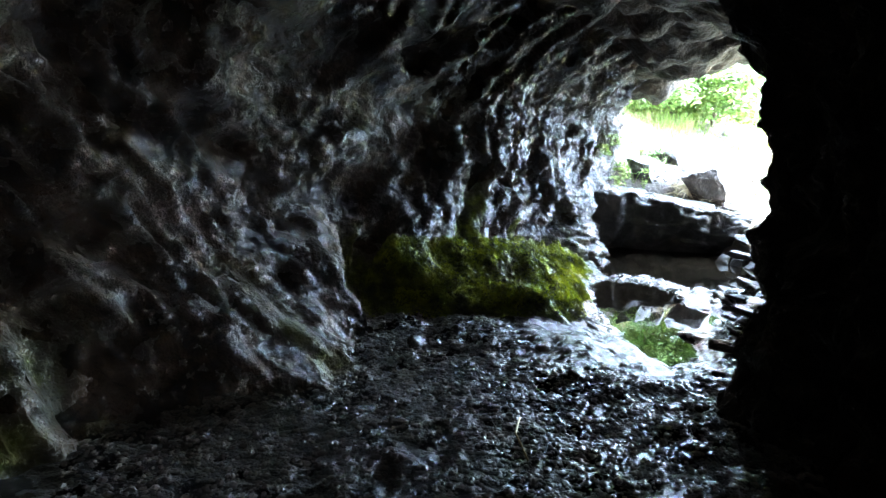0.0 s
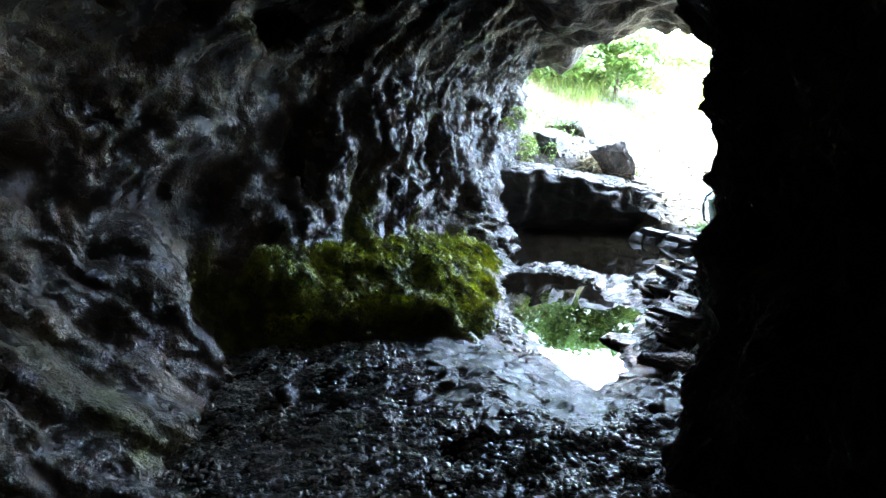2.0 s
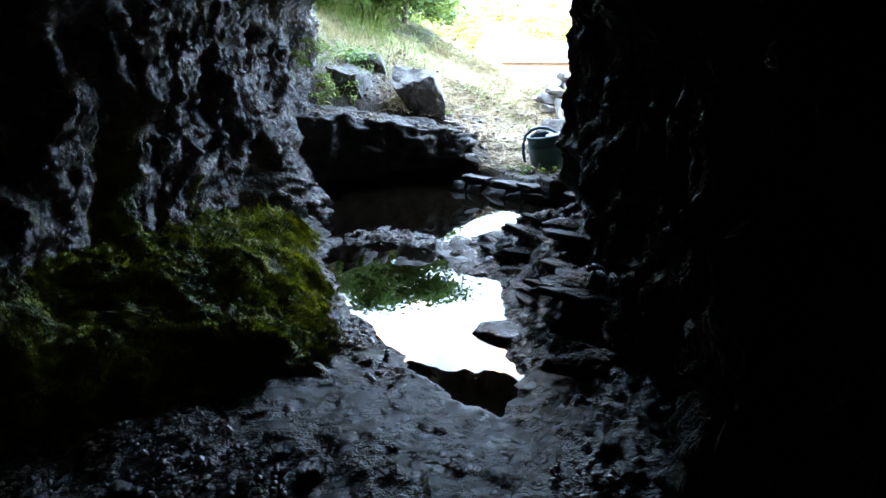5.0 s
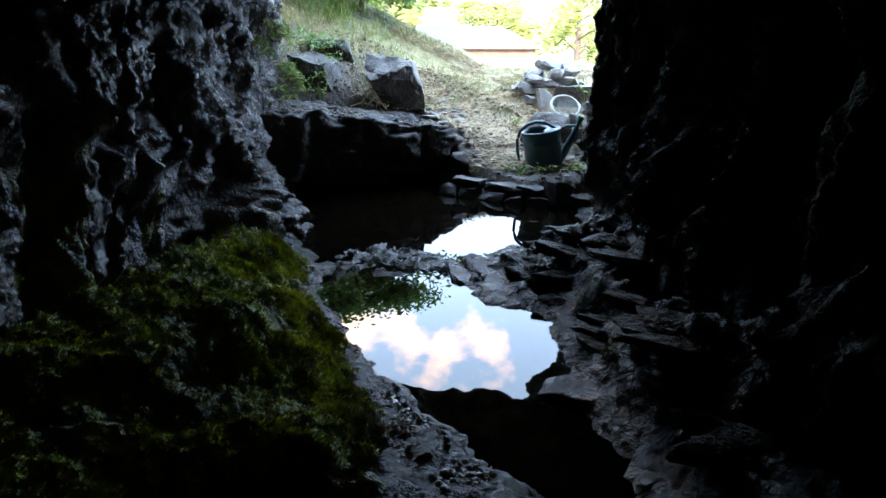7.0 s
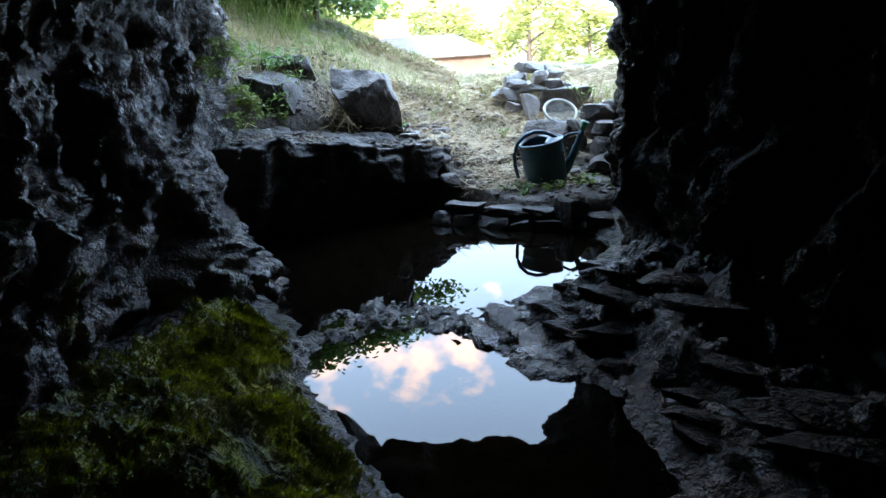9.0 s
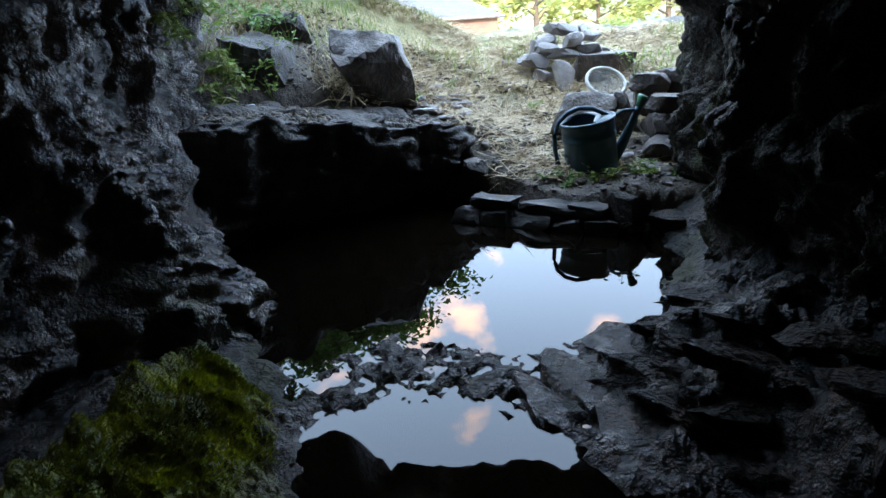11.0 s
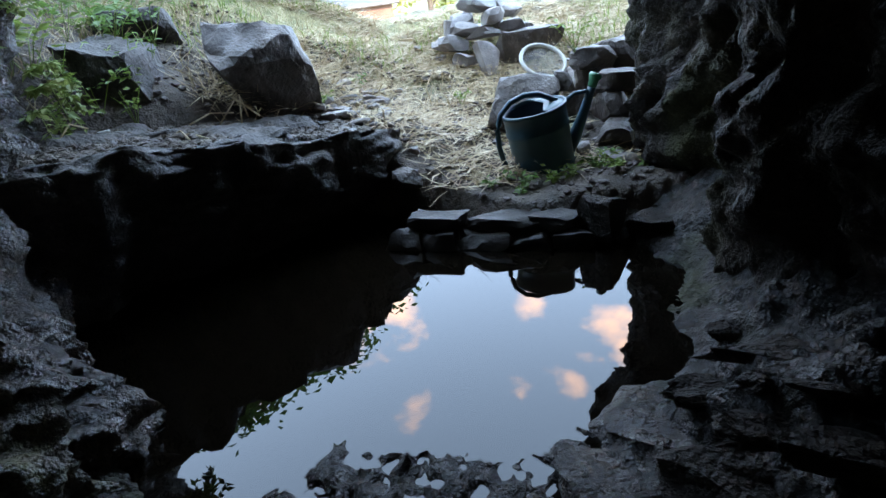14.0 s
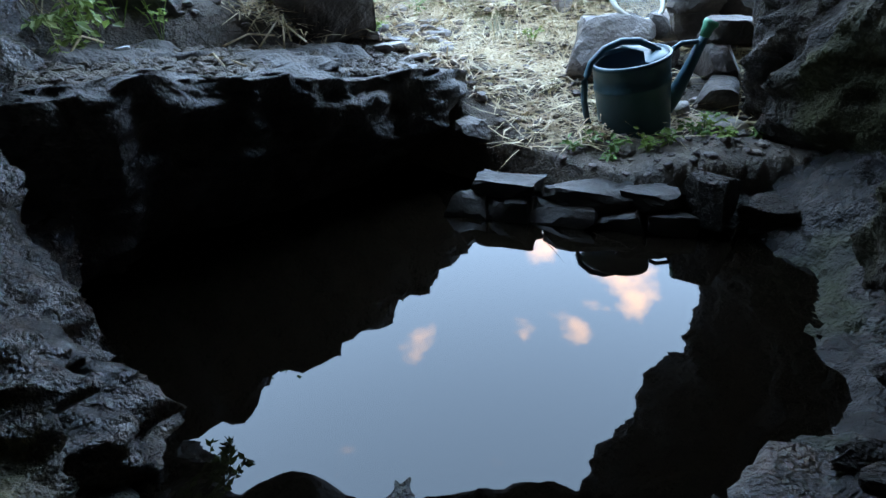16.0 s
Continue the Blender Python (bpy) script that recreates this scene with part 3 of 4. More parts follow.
def ground_height(x, y):
    n, s = along(x, y)
    z = 0.15 + 0.2 * np.clip(n - 6.85, 0, 3.1)
    left = np.clip(-s - 1.15, 0, 3.5)
    z = z + 0.42 * left * smooth(6.3, 7.2, n)
    z = z - 4.8 * smooth(10.6, 17, n - 0.35 * left)
    z = z + 0.25 * np.clip(s + 0.3, 0, 2.0) * smooth(6.4, 7.0, n) * smooth(9.6, 8.2, n) * 0.5
    z = z + 13 * smooth(60, 220, n)
    z = z + (0.05 * fbm(x * 1.7, y * 1.7, 5, 3) + 0.018 * fbm(x * 8, y * 8, 2, 3)) * smooth(6.2, 6.6, n)
    edge = smooth(3.22, 3.05, x)
    d = (n - 6.35) * (1 - edge) + (y - 6.98) * edge
    return z - 0.75 * smooth(0.07, -0.07, d + 0.03 * fbm(x * 5, y * 5, 9, 2))


def ground():
    near = np.arange(1.0, 12.0, 0.05)
    a = np.r_[-300, -180, -100, -60, -35, -20, np.linspace(-14, 0.8, 26), near, np.linspace(12.4, 30, 34), 38, 55, 80, 110, 150, 200, 300]
    b = np.r_[-300, -180, -100, -60, -35, -20, np.linspace(-14, 3.6, 20), np.arange(4.0, 13.0, 0.05), np.linspace(13.4, 30, 34), 38, 55, 80, 110, 150, 200, 300]
    X, Y = np.meshgrid(a, b, indexing="ij")
    Z = ground_height(X, Y)
    m = smooth(-0.2, 0.5, fbm(X * 1.3, Y * 1.3, 6, 4) + 0.25)
    ob = sheet("ground", X, Y, Z, M_SOIL, m * smooth(7.5, 8.8, along(X, Y)[0]))
    return tagged(ob, "brown soil hillside with dry grass outside the cave", "ground", kind="structure")


left_wall()
right_wall()
roof()
cave_floor()
moss_bank()
ground()
wx, wy = np.meshgrid(np.linspace(0.95, 3.6, 3), np.linspace(2.85, 7.2, 3), indexing="ij")
pool = tagged(sheet("water", wx, wy, 0 * wx, M_WATER), "still clear pool water reflecting the sky", "water", kind="structure")


# ---- pebbles on the cave floor ----
def pebbles():
    rnd = np.random.RandomState(7)
    bm = bmesh.new()
    bmesh.ops.create_icosphere(bm, subdivisions=1, radius=1)
    base = np.array([v.co for v in bm.verts])
    tri = np.array([[v.index for v in f.verts] for f in bm.faces])
    bm.free()
    x, y = rnd.uniform(-1.6, 1.3, 30000), rnd.uniform(0.9, 4.0, 30000)
    z, sd = floor_height(x, y)
    ok = (sd > 0.05) & (fbm(x * 1.6, y * 1.6, 2.2, 3) > -0.55) & (x < 1.2) & (np.hypot((x - 0.85) / 1.25, y - 3.05) + 0.15 * fbm(x * 5, y * 5, 1.0, 3) > 0.4)
    x, y, z = x[ok], y[ok], z[ok]
    k = len(x)
    size = 0.004 + 0.009 * rnd.rand(k) ** 3
    sc = np.stack([size * rnd.uniform(0.8, 1.5, k), size * rnd.uniform(0.8, 1.5, k), size * rnd.uniform(0.5, 0.9, k)], -1)
    jit = 1 + 0.2 * rnd.uniform(-1, 1, (k, len(base), 1))
    v = base[None] * jit * sc[:, None] + np.stack([x, y, z + size * 0.25], -1)[:, None]
    f = tri[None] + (np.arange(k) * len(base))[:, None, None]
    tagged(soup("pebbles", v.reshape(-1, 3), f.reshape(-1, 3), M_PEBBLE), "wet dark gravel scattered over the cave floor", "pebbles", kind="stuff")


pebbles()


# ---- stones ----
def stone(name, label, category, xyz, size, seed, material, turn=0, tip=(0, 0), group="", sub=3, cuts=9, rough=0.07, blocky=False):
    ob = new(name, stone_mesh(name, size, seed, material, sub, cuts, rough, blocky))
    ob.matrix_world = pose(*xyz, tip[0], tip[1], turn)
    return tagged(ob, label, category, group)


def g(x, y):
    return float(ground_height(np.array([x]), np.array([y]))[0])


def slab():
    """The undercut ledge beyond the pool."""
    bm = bmesh.new()
    bmesh.ops.create_cube(bm, size=1)
    bmesh.ops.subdivide_edges(bm, edges=bm.edges, cuts=44, use_grid_fill=True)
    co = np.array([v.co for v in bm.verts])
    l, w, h = co[:, 0] + 0.5, co[:, 1] + 0.5, co[:, 2] + 0.5
    top = 0.66 - 0.27 * l ** 1.3 + 0.1 * w + 0.03 * fbm(l * 6, w * 4, 2, 3)
    x = 1.45 + 1.78 * l
    y = 6.68 - 0.26 * l + 0.85 * w + 0.45 * (np.clip(0.72 - h, 0, 1) / 0.72) ** 0.9 * (1 - w) + (0.04 * fbm(l * 5, h * 2, 1, 3) + 0.05 * facets(l * 8, h * 2.5, 2.2, 3)) * (1 - w)
    x = x + 0.06 * fbm(w * 4, h * 3, 5, 3) * smooth(0.8, 1, l)
    y = y + 0.12 * smooth(0.86, 1.0, l) * (1 - w)
    z = -0.3 + (top + 0.3) * h
    d = 0.04 * ridged(x * 5, y * 5, z * 5, 4, 0.65) + 0.045 * facets(x * 5, z * 4 + y * 3, 1.5, 3) + 0.012 * fbm(x * 18, y * 18, z * 18, 3, 0.6)
    y = y - d * (1 - w)
    z = z + 0.35 * d * h
    for v, c in zip(bm.verts, np.stack([x, y, z], -1)):
        v.co = c
    ob = part("rock_ledge", bm, M_LEDGE)
    tagged(ob, "massive dark undercut rock ledge over the pool", "rock")


slab()
stone("boulder", "angular brown boulder resting on the ledge soil", "boulder", (2.95, 7.08, 0.5), (0.76, 0.55, 0.47), 14, M_BOULDER, 40, (8, 14), sub=4, cuts=12, rough=0.1)
stone("boulder", "dark boulder half buried in the bank under grass", "boulder", (2.38, 7.38, 0.58), (0.6, 0.45, 0.44), 5, M_LEDGE, 70, sub=4, cuts=9)
stone("boulder", "dark boulder half buried in the bank under grass", "boulder", (2.75, 7.75, 0.82), (0.45, 0.4, 0.3), 8, M_LEDGE, 10, sub=4, cuts=9)
stone("boulder", "large rounded grey boulder behind the watering can", "boulder", (3.95, 6.25, 0.12), (0.46, 0.42, 0.42), 21, M_BOULDER, 35, (0, 8), sub=4, cuts=6)
stone("boulder", "dark flat boulder on the bank beside the cave wall", "boulder", (4.62, 6.0, 0.3), (0.5, 0.4, 0.34), 31, M_BOULDER, 50, sub=4, cuts=8)


def stone_heap():
    """Flat stones heaped on the slope, and a looser stack beside the can."""
    rnd = random.Random(12)
    heap = "flat stones heaped on the slope"
    block = stone("stone_block", "squared brown stone block under the heap", "stone", (5.02, 6.86, g(5.02, 6.86) - 0.02), (0.46, 0.26, 0.22), 41, M_BOULDER, -38, group=heap, cuts=3, blocky=True)
    stone("upright_stone", "smooth upright pale stone leaning on the heap", "stone", (4.66, 6.93, g(4.66, 6.93) - 0.03), (0.17, 0.1, 0.26), 43, M_SLATE, -30, (-22, 0), group=heap)
    for layer, (count, spread, z) in enumerate(((9, 0.36, 0.0), (8, 0.30, 0.09), (7, 0.24, 0.17), (5, 0.17, 0.25), (3, 0.09, 0.31))):
        for k in range(count):
            a = 6.283 * k / count + rnd.uniform(-0.3, 0.3) + layer
            x, y = 5.05 + spread * math.cos(a) * 1.15, 7.24 + spread * math.sin(a)
            size = (rnd.uniform(0.15, 0.28), rnd.uniform(0.12, 0.2), rnd.uniform(0.06, 0.12))
            stone("flat_stone", "flat grey-brown stone lying in the heap", "stone", (x, y, g(5.05, 7.24) - 0.05 + z + rnd.uniform(-0.02, 0.02)), size, 50 + layer * 20 + k, M_SLATE, rnd.uniform(0, 360), (rnd.uniform(-16, 16), rnd.uniform(-16, 16)), group=heap, sub=2, cuts=9, rough=0.08)
    stack = "stones stacked beside the watering can"
    for k, (x, y, up, w, h) in enumerate(((4.05, 5.72, 0.0, 0.3, 0.14), (4.25, 5.85, 0.0, 0.32, 0.2), (4.4, 6.0, 0.05, 0.28, 0.2), (4.22, 5.82, 0.17, 0.26, 0.11), (4.38, 5.98, 0.22, 0.3, 0.12), (4.12, 6.02, 0.0, 0.24, 0.16), (4.2, 6.1, 0.12, 0.22, 0.12), (4.55, 6.2, 0.0, 0.3, 0.2))):
        stone("stacked_stone", "rough brown stone in a loose stack", "stone", (x, y, g(x, y) - 0.03 + up), (w, w * 0.75, h), 150 + k, M_BOULDER, 40 * k, (3 * (k % 3), -4), group=stack, cuts=8)
    stone("slate_plate", "thin dark blue-grey slate plate on the soil", "slate", (3.86, 5.6, g(3.86, 5.6) + 0.01), (0.24, 0.13, 0.022), 171, M_SLATE, -20, (6, 10), cuts=4)
    stone("pale_stone", "small rounded pale stone beside the can", "stone", (3.82, 5.78, g(3.82, 5.78) - 0.005), (0.09, 0.07, 0.06), 172, M_SLATE, 10)
    for k in range(26):
        x, y = 3.3 + rnd.uniform(-0.28, 0.4), 6.95 + rnd.uniform(-0.3, 0.3)
        stone("shard", "thin grey stone shard on the slope", "stone", (x, y, g(x, y) + 0.0), (rnd.uniform(0.06, 0.19), rnd.uniform(0.05, 0.12), rnd.uniform(0.02, 0.045)), 180 + k, M_SLATE, rnd.uniform(0, 360), (rnd.uniform(-12, 12), rnd.uniform(-12, 12)), group="shards by the boulder", sub=2, cuts=6)
    for k in range(40):
        n, s = rnd.uniform(6.5, 9.3), rnd.uniform(-1.6, 0.2)
        x, y = ND[0] * n + SD[0] * s, ND[1] * n + SD[1] * s
        w = rnd.uniform(0.03, 0.08)
        stone("small_stone", "small brown stone lying in straw and soil", "stone", (x, y, g(x, y) - 0.008), (w, w * 0.8, w * 0.5), 230 + k, M_SLATE, rnd.uniform(0, 360), group="small stones on the slope", sub=2)


stone_heap()


# ---- pool bank: rough bricks and stones at the water's edge ----
def pool_bank():
    rnd = random.Random(3)
    a, b = Vector((2.86, 6.16, 0)), Vector((3.22, 5.42, 0))
    along_bank = (b - a).normalized()
    turn = math.degrees(math.atan2(along_bank.y, along_bank.x))
    row = "stones edging the pool"
    spots = ((0.05, -0.06, 0.17, 0.15), (0.2, -0.06, 0.17, 0.14), (0.4, -0.06, 0.26, 0.13), (0.6, -0.06, 0.18, 0.13), (0.76, -0.06, 0.17, 0.13), (0.2, 0.045, 0.26, 0.09), (0.47, 0.045, 0.34, 0.08), (0.7, 0.04, 0.2, 0.09))
    for k, (d, z, w, h) in enumerate(spots):
        p = a + along_bank * d
        x, y = p.x + (0.03 if z < 0 else 0.06), p.y + (0.02 if z < 0 else 0.05)
        stone("edging_stone", "damp dark squared stone edging the pool", "stone", (x, y, z), (w, 0.14, h), 300 + k, M_BRICK, turn + rnd.uniform(-6, 6), (rnd.uniform(-2, 2), rnd.uniform(-3, 3)), group=row, cuts=8, rough=0.14, blocky=True)
    stone("rock_chunk", "angular grey rock chunk at the pool edge", "rock", (3.27, 5.4, 0.0), (0.26, 0.2, 0.19), 320, M_DRY, 25, (10, 20), cuts=9)
    stone("rock_chunk", "small dark rock at the pool edge", "rock", (3.4, 5.24, -0.03), (0.2, 0.16, 0.13), 321, M_DRY, 70, cuts=9)
    stone("rock_chunk", "dark rock lump on the ledge corner", "rock", (3.12, 6.62, 0.36), (0.14, 0.12, 0.08), 322, M_BOULDER, 10, cuts=8)
    stone("rock_chunk", "grey rock plate on the ledge edge", "rock", (2.75, 6.6, 0.4), (0.34, 0.24, 0.1), 323, M_BOULDER, -15, (4, 6), cuts=8)
    stone("rock_chunk", "dark hollow rock beside the green sprig", "rock", (3.12, 6.3, 0.17), (0.16, 0.14, 0.1), 324, M_BOULDER, 40, cuts=8)
    for k, (x, y, w) in enumerate(((0.62, 2.55, 0.1), (0.55, 3.0, 0.1), (0.4, 2.85, 0.09), (-0.1, 2.9, 0.12), (0.1, 3.1, 0.1))):
        zz = float(floor_height(np.array([x]), np.array([y]))[0][0])
        stone("floor_rock", "low wet dark rock set in the gravel", "rock", (x, y, zz - 0.02), (w, w * 0.7, w * 0.32 + 0.02), 330 + k, M_WET, 37 * k, group="rocks in the cave floor", cuts=8)
    for k, (x, y, w) in enumerate(((1.0, 3.95, 0.12), (1.05, 4.35, 0.1), (2.1, 4.8, 0.3), (2.0, 4.45, 0.3), (1.95, 4.75, 0.24), (2.35, 4.78, 0.3), (1.7, 3.6, 0.26), (2.1, 4.05, 0.3), (2.55, 4.6, 0.34), (1.55, 3.2, 0.22))):
        stone("shore_rock", "flat wet dark rock at the pool shore", "rock", (x, y, -0.03), (w * 1.3, w * 0.8, 0.045 + 0.07 * w), 350 + k, M_WET, 30 + 17 * k, group="rocks at the pool shore", cuts=8, rough=0.12)
    k = 0
    while k < 46:
        x, y = rnd.uniform(1.4, 3.1), rnd.uniform(3.0, 5.1)
        zz, sd = floor_height(np.array([x]), np.array([y]))
        edge = x - (1.24 + 0.5 * (y - 3.0))
        w = rnd.uniform(0.08, 0.22)
        if not (0.02 < edge < 0.75) or sd[0] < 0.05 + 0.65 * w:
            continue
        stone("ledge_stone", "angular dark rock on the pool's rocky shelf", "rock", (x, y, float(zz[0]) - 0.042), (w * 2.1, w * 0.85, w * 0.26 + 0.015), 500 + k, M_DRY, -62 + rnd.uniform(-25, 25), (rnd.uniform(-8, 8), rnd.uniform(-8, 8)), group="rocks on the pool shelf", cuts=10, rough=0.12)
        k += 1


pool_bank()


# ---- watering can ----
def watering_can():
    can = empty("watering_can", pose(3.65, 5.88, 0.13, 3, -9, -40) @ Matrix.Scale(1.12, 4))
    tagged(can, "blue-green plastic watering can standing on the soil", "watering can")
    h, r = 0.295, 0.116
    body = part("body", lathe([(0.0, 0.0), (0.95 * r, 0.0), (0.985 * r, 0.012), (r, 0.05), (r * 1.03, 0.2), (r * 1.055, 0.205), (r * 1.055, 0.216), (r * 1.035, 0.221), (r * 1.045, h - 0.012), (r * 1.09, h - 0.008), (r * 1.09, h + 0.004), (r * 1.02, h + 0.006), (r * 0.99, h - 0.03), (r * 0.95, 0.03), (0, 0.02)], 1.1, 0.98), M_CAN, can)
    # half cover over the spout side of the mouth
    bm = bmesh.new()
    rim = [bm.verts.new((1.1 * 1.05 * r * math.cos(t), 0.98 * 1.05 * r * math.sin(t), h)) for t in np.linspace(-1.25, 1.25, 24)]
    lip = [bm.verts.new((1.1 * r * (0.33 - 0.3 * (abs(q) - 0.1)), 0.98 * r * q * 0.99, h + 0.012)) for q in np.linspace(-1, 1, 24)]
    for k in range(23):
        bm.faces.new((rim[k], rim[k + 1], lip[k + 1], lip[k]))
    top = bmesh.ops.extrude_face_region(bm, geom=bm.faces[:])
    for v in top["geom"]:
        if isinstance(v, bmesh.types.BMVert):
            v.co.z -= 0.006
    bmesh.ops.recalc_face_normals(bm, faces=bm.faces)
    part("cover", bm, M_CAN, can)
    part("inner_wall", lathe([(r * 0.985, h - 0.01), (r * 0.94, 0.035), (0.0, 0.03)], 1.1, 0.98), M_CAN_IN, can, "dark blue inside of the can")
    arc = [(-1.1 * r * 1.0, 0, 0.05), (-0.15, 0, 0.055), (-0.172, 0, 0.11), (-0.176, 0, 0.18), (-0.168, 0, 0.25), (-0.14, 0, 0.31), (-0.09, 0, 0.347), (-0.03, 0, 0.358), (0.03, 0, 0.345), (0.075, 0, 0.315), (0.1, 0, h)]
    fine = []
    for i in range(len(arc) - 1):
        for q in (0, 0.33, 0.67):
            fine.append(tuple(a + (b - a) * q for a, b in zip(arc[i], arc[i + 1])))
    part("handle", tube(fine + [arc[-1]], 0.0115, 12), M_CAN, can)
    spout = part("spout", tube([(0.105, 0, 0.07), (0.15, 0, 0.12), (0.2, 0, 0.2), (0.245, 0, 0.28), (0.262, 0, 0.31)], [0.034, 0.028, 0.021, 0.017, 0.0155], 16), M_CAN, can)
    part("rose", tube([(0.258, 0, 0.303), (0.272, 0, 0.33), (0.28, 0, 0.342), (0.287, 0, 0.352)], [0.017, 0.02, 0.027, 0.024], 16), M_ROSE, spout, "bright green rose")
    part("brace", tube([(0.12, 0, h - 0.02), (0.18, 0, h + 0.005), (0.248, 0, 0.29)], 0.009, 10), M_CAN, can)


watering_can()


def sieve():
    s = empty("garden_sieve", pose(4.17, 6.2, 0.575, 38, 6, -35))
    tagged(s, "round pale-rimmed garden sieve propped on a boulder", "sieve")
    ring = [(0.125 * math.cos(t), 0.125 * math.sin(t), 0) for t in np.linspace(0, 2 * math.pi, 41)]
    part("rim", tube(ring, 0.011, 10, False), M_RIM, s)
    bm = bmesh.new()
    for q in np.linspace(-0.115, 0.115, 20):
        w = math.sqrt(0.12 ** 2 - q * q)
        for e, f in (((q, -w), (q, w)), ((-w, q), (w, q))):
            d = Vector((f[0] - e[0], f[1] - e[1], 0)).normalized()
            o = Vector((-d.y, d.x, 0)) * 0.0009
            a, b = Vector((*e, -0.004)), Vector((*f, -0.004))
            for up in (Vector((0, 0, 0.0009)),):
                vs = [bm.verts.new(c) for c in (a - o, b - o, b + up, a + up, a + o, b + o)]
                bm.faces.new((vs[0], vs[1], vs[2], vs[3]))
                bm.faces.new((vs[3], vs[2], vs[5], vs[4]))
    part("wire_mesh", bm, M_WIRE, s, "fine grey wire mesh", False)
    part("handle", tube([(0.13, 0.0, 0), (0.2, -0.01, 0.004), (0.29, -0.02, 0.002)], [0.009, 0.008, 0.007], 8), M_RIM, s)


sieve()


# ---- straw, grass, leaves ----
def strands(name, label, category, material, pts, length, width, rise, seed):
    rnd = np.random.RandomState(seed)
    k = len(pts)
    a, ln = rnd.uniform(0, 6.283, k), rnd.uniform(*length, k)
    d = np.stack([np.cos(a), np.sin(a), rnd.uniform(*rise, k)], -1)
    d /= np.linalg.norm(d, axis=1)[:, None]
    side = np.stack([-np.sin(a), np.cos(a), rnd.uniform(-0.5, 0.5, k)], -1) * (rnd.uniform(0.6, 1.3, k) * width)[:, None]
    bend = rnd.uniform(-0.25, 0.25, (k, 3)) * ln[:, None] * 0.5
    bend[:, 2] -= 0.1 * ln
    mid, tip = pts + d * (ln * 0.5)[:, None] - bend * 0.3, pts + d * ln[:, None] + bend * 0.5
    for q in (mid, tip):
        q[:, 2] = np.maximum(q[:, 2], ground_height(q[:, 0], q[:, 1]) + 0.003)
    v = np.stack([pts - side, pts + side, mid - side, mid + side, tip], 1).reshape(-1, 3)
    b = np.arange(k)[:, None] * 5
    f4 = (b + [0, 1, 3, 2]).tolist()
    f3 = (b + [2, 3, 4]).tolist()
    return tagged(soup(name, v, f4 + f3, material), label, category, kind="stuff")


def scatter(count, n0, n1, s0, s1, seed, cut=-0.2, f=1.7):
    rnd = np.random.RandomState(seed)
    n, s = rnd.uniform(n0, n1, count), rnd.uniform(s0, s1, count)
    x, y = ND[0] * n + SD[0] * s, ND[1] * n + SD[1] * s
    ok = (fbm(x * f, y * f, seed, 3) > cut) & ~((x < 3.3) & (y < 6.98) & (s < -1.3))
    x, y = x[ok], y[ok]
    return np.stack([x, y, ground_height(x, y) + 0.002], -1)


strands("straw", "dry pale straw strewn over the slope", "straw", M_STRAW, scatter(24000, 6.75, 10.0, -2.3, 0.8, 3, -0.4), (0.06, 0.26), 0.0032, (-0.02, 0.25), 1)
strands("straw", "dry straw stalks standing on the bank", "straw", M_STRAW, scatter(5000, 7.6, 9.8, -4.5, 1.8, 4, 0.0), (0.08, 0.24), 0.002, (0.3, 1.6), 2)
strands("grass", "green grass growing on the hillside", "grass", M_GRASS, scatter(9000, 7.6, 9.9, -5.0, 2.0, 5, 0.1), (0.04, 0.14), 0.0028, (0.6, 2.5), 3)
strands("grass", "tall green grass on the bank above the boulders", "grass", M_GRASS, scatter(7000, 8.2, 12.0, -6.0, -2.7, 6, -0.1), (0.15, 0.45), 0.0035, (0.8, 3.0), 4)


def leaf_cloud(pts, size, rnd, droop=0.2):
    """Leaves as folded diamonds at points."""
    k = len(pts)
    a, ln = rnd.uniform(0, 6.283, k), size * rnd.uniform(0.6, 1.4, k)
    d = np.stack([np.cos(a), np.sin(a), rnd.uniform(-0.6 - droop, 0.5 - droop, k)], -1)
    d /= np.linalg.norm(d, axis=1)[:, None]
    side = np.cross(d, rnd.normal(0, 0.4, (k, 3)) + [0, 0, 1])
    side /= np.linalg.norm(side, axis=1)[:, None] + 1e-9
    up = np.cross(side, d)
    L, W = ln[:, None], 0.26 * ln[:, None]
    mid = pts + d * L * 0.45
    v = np.stack([pts, mid + side * W + up * W * 0.4, pts + d * L, mid - side * W + up * W * 0.4], 1).reshape(-1, 3)
    b = np.arange(k)[:, None] * 4
    return v, (b + [0, 1, 2]).tolist() + (b + [0, 2, 3]).tolist()


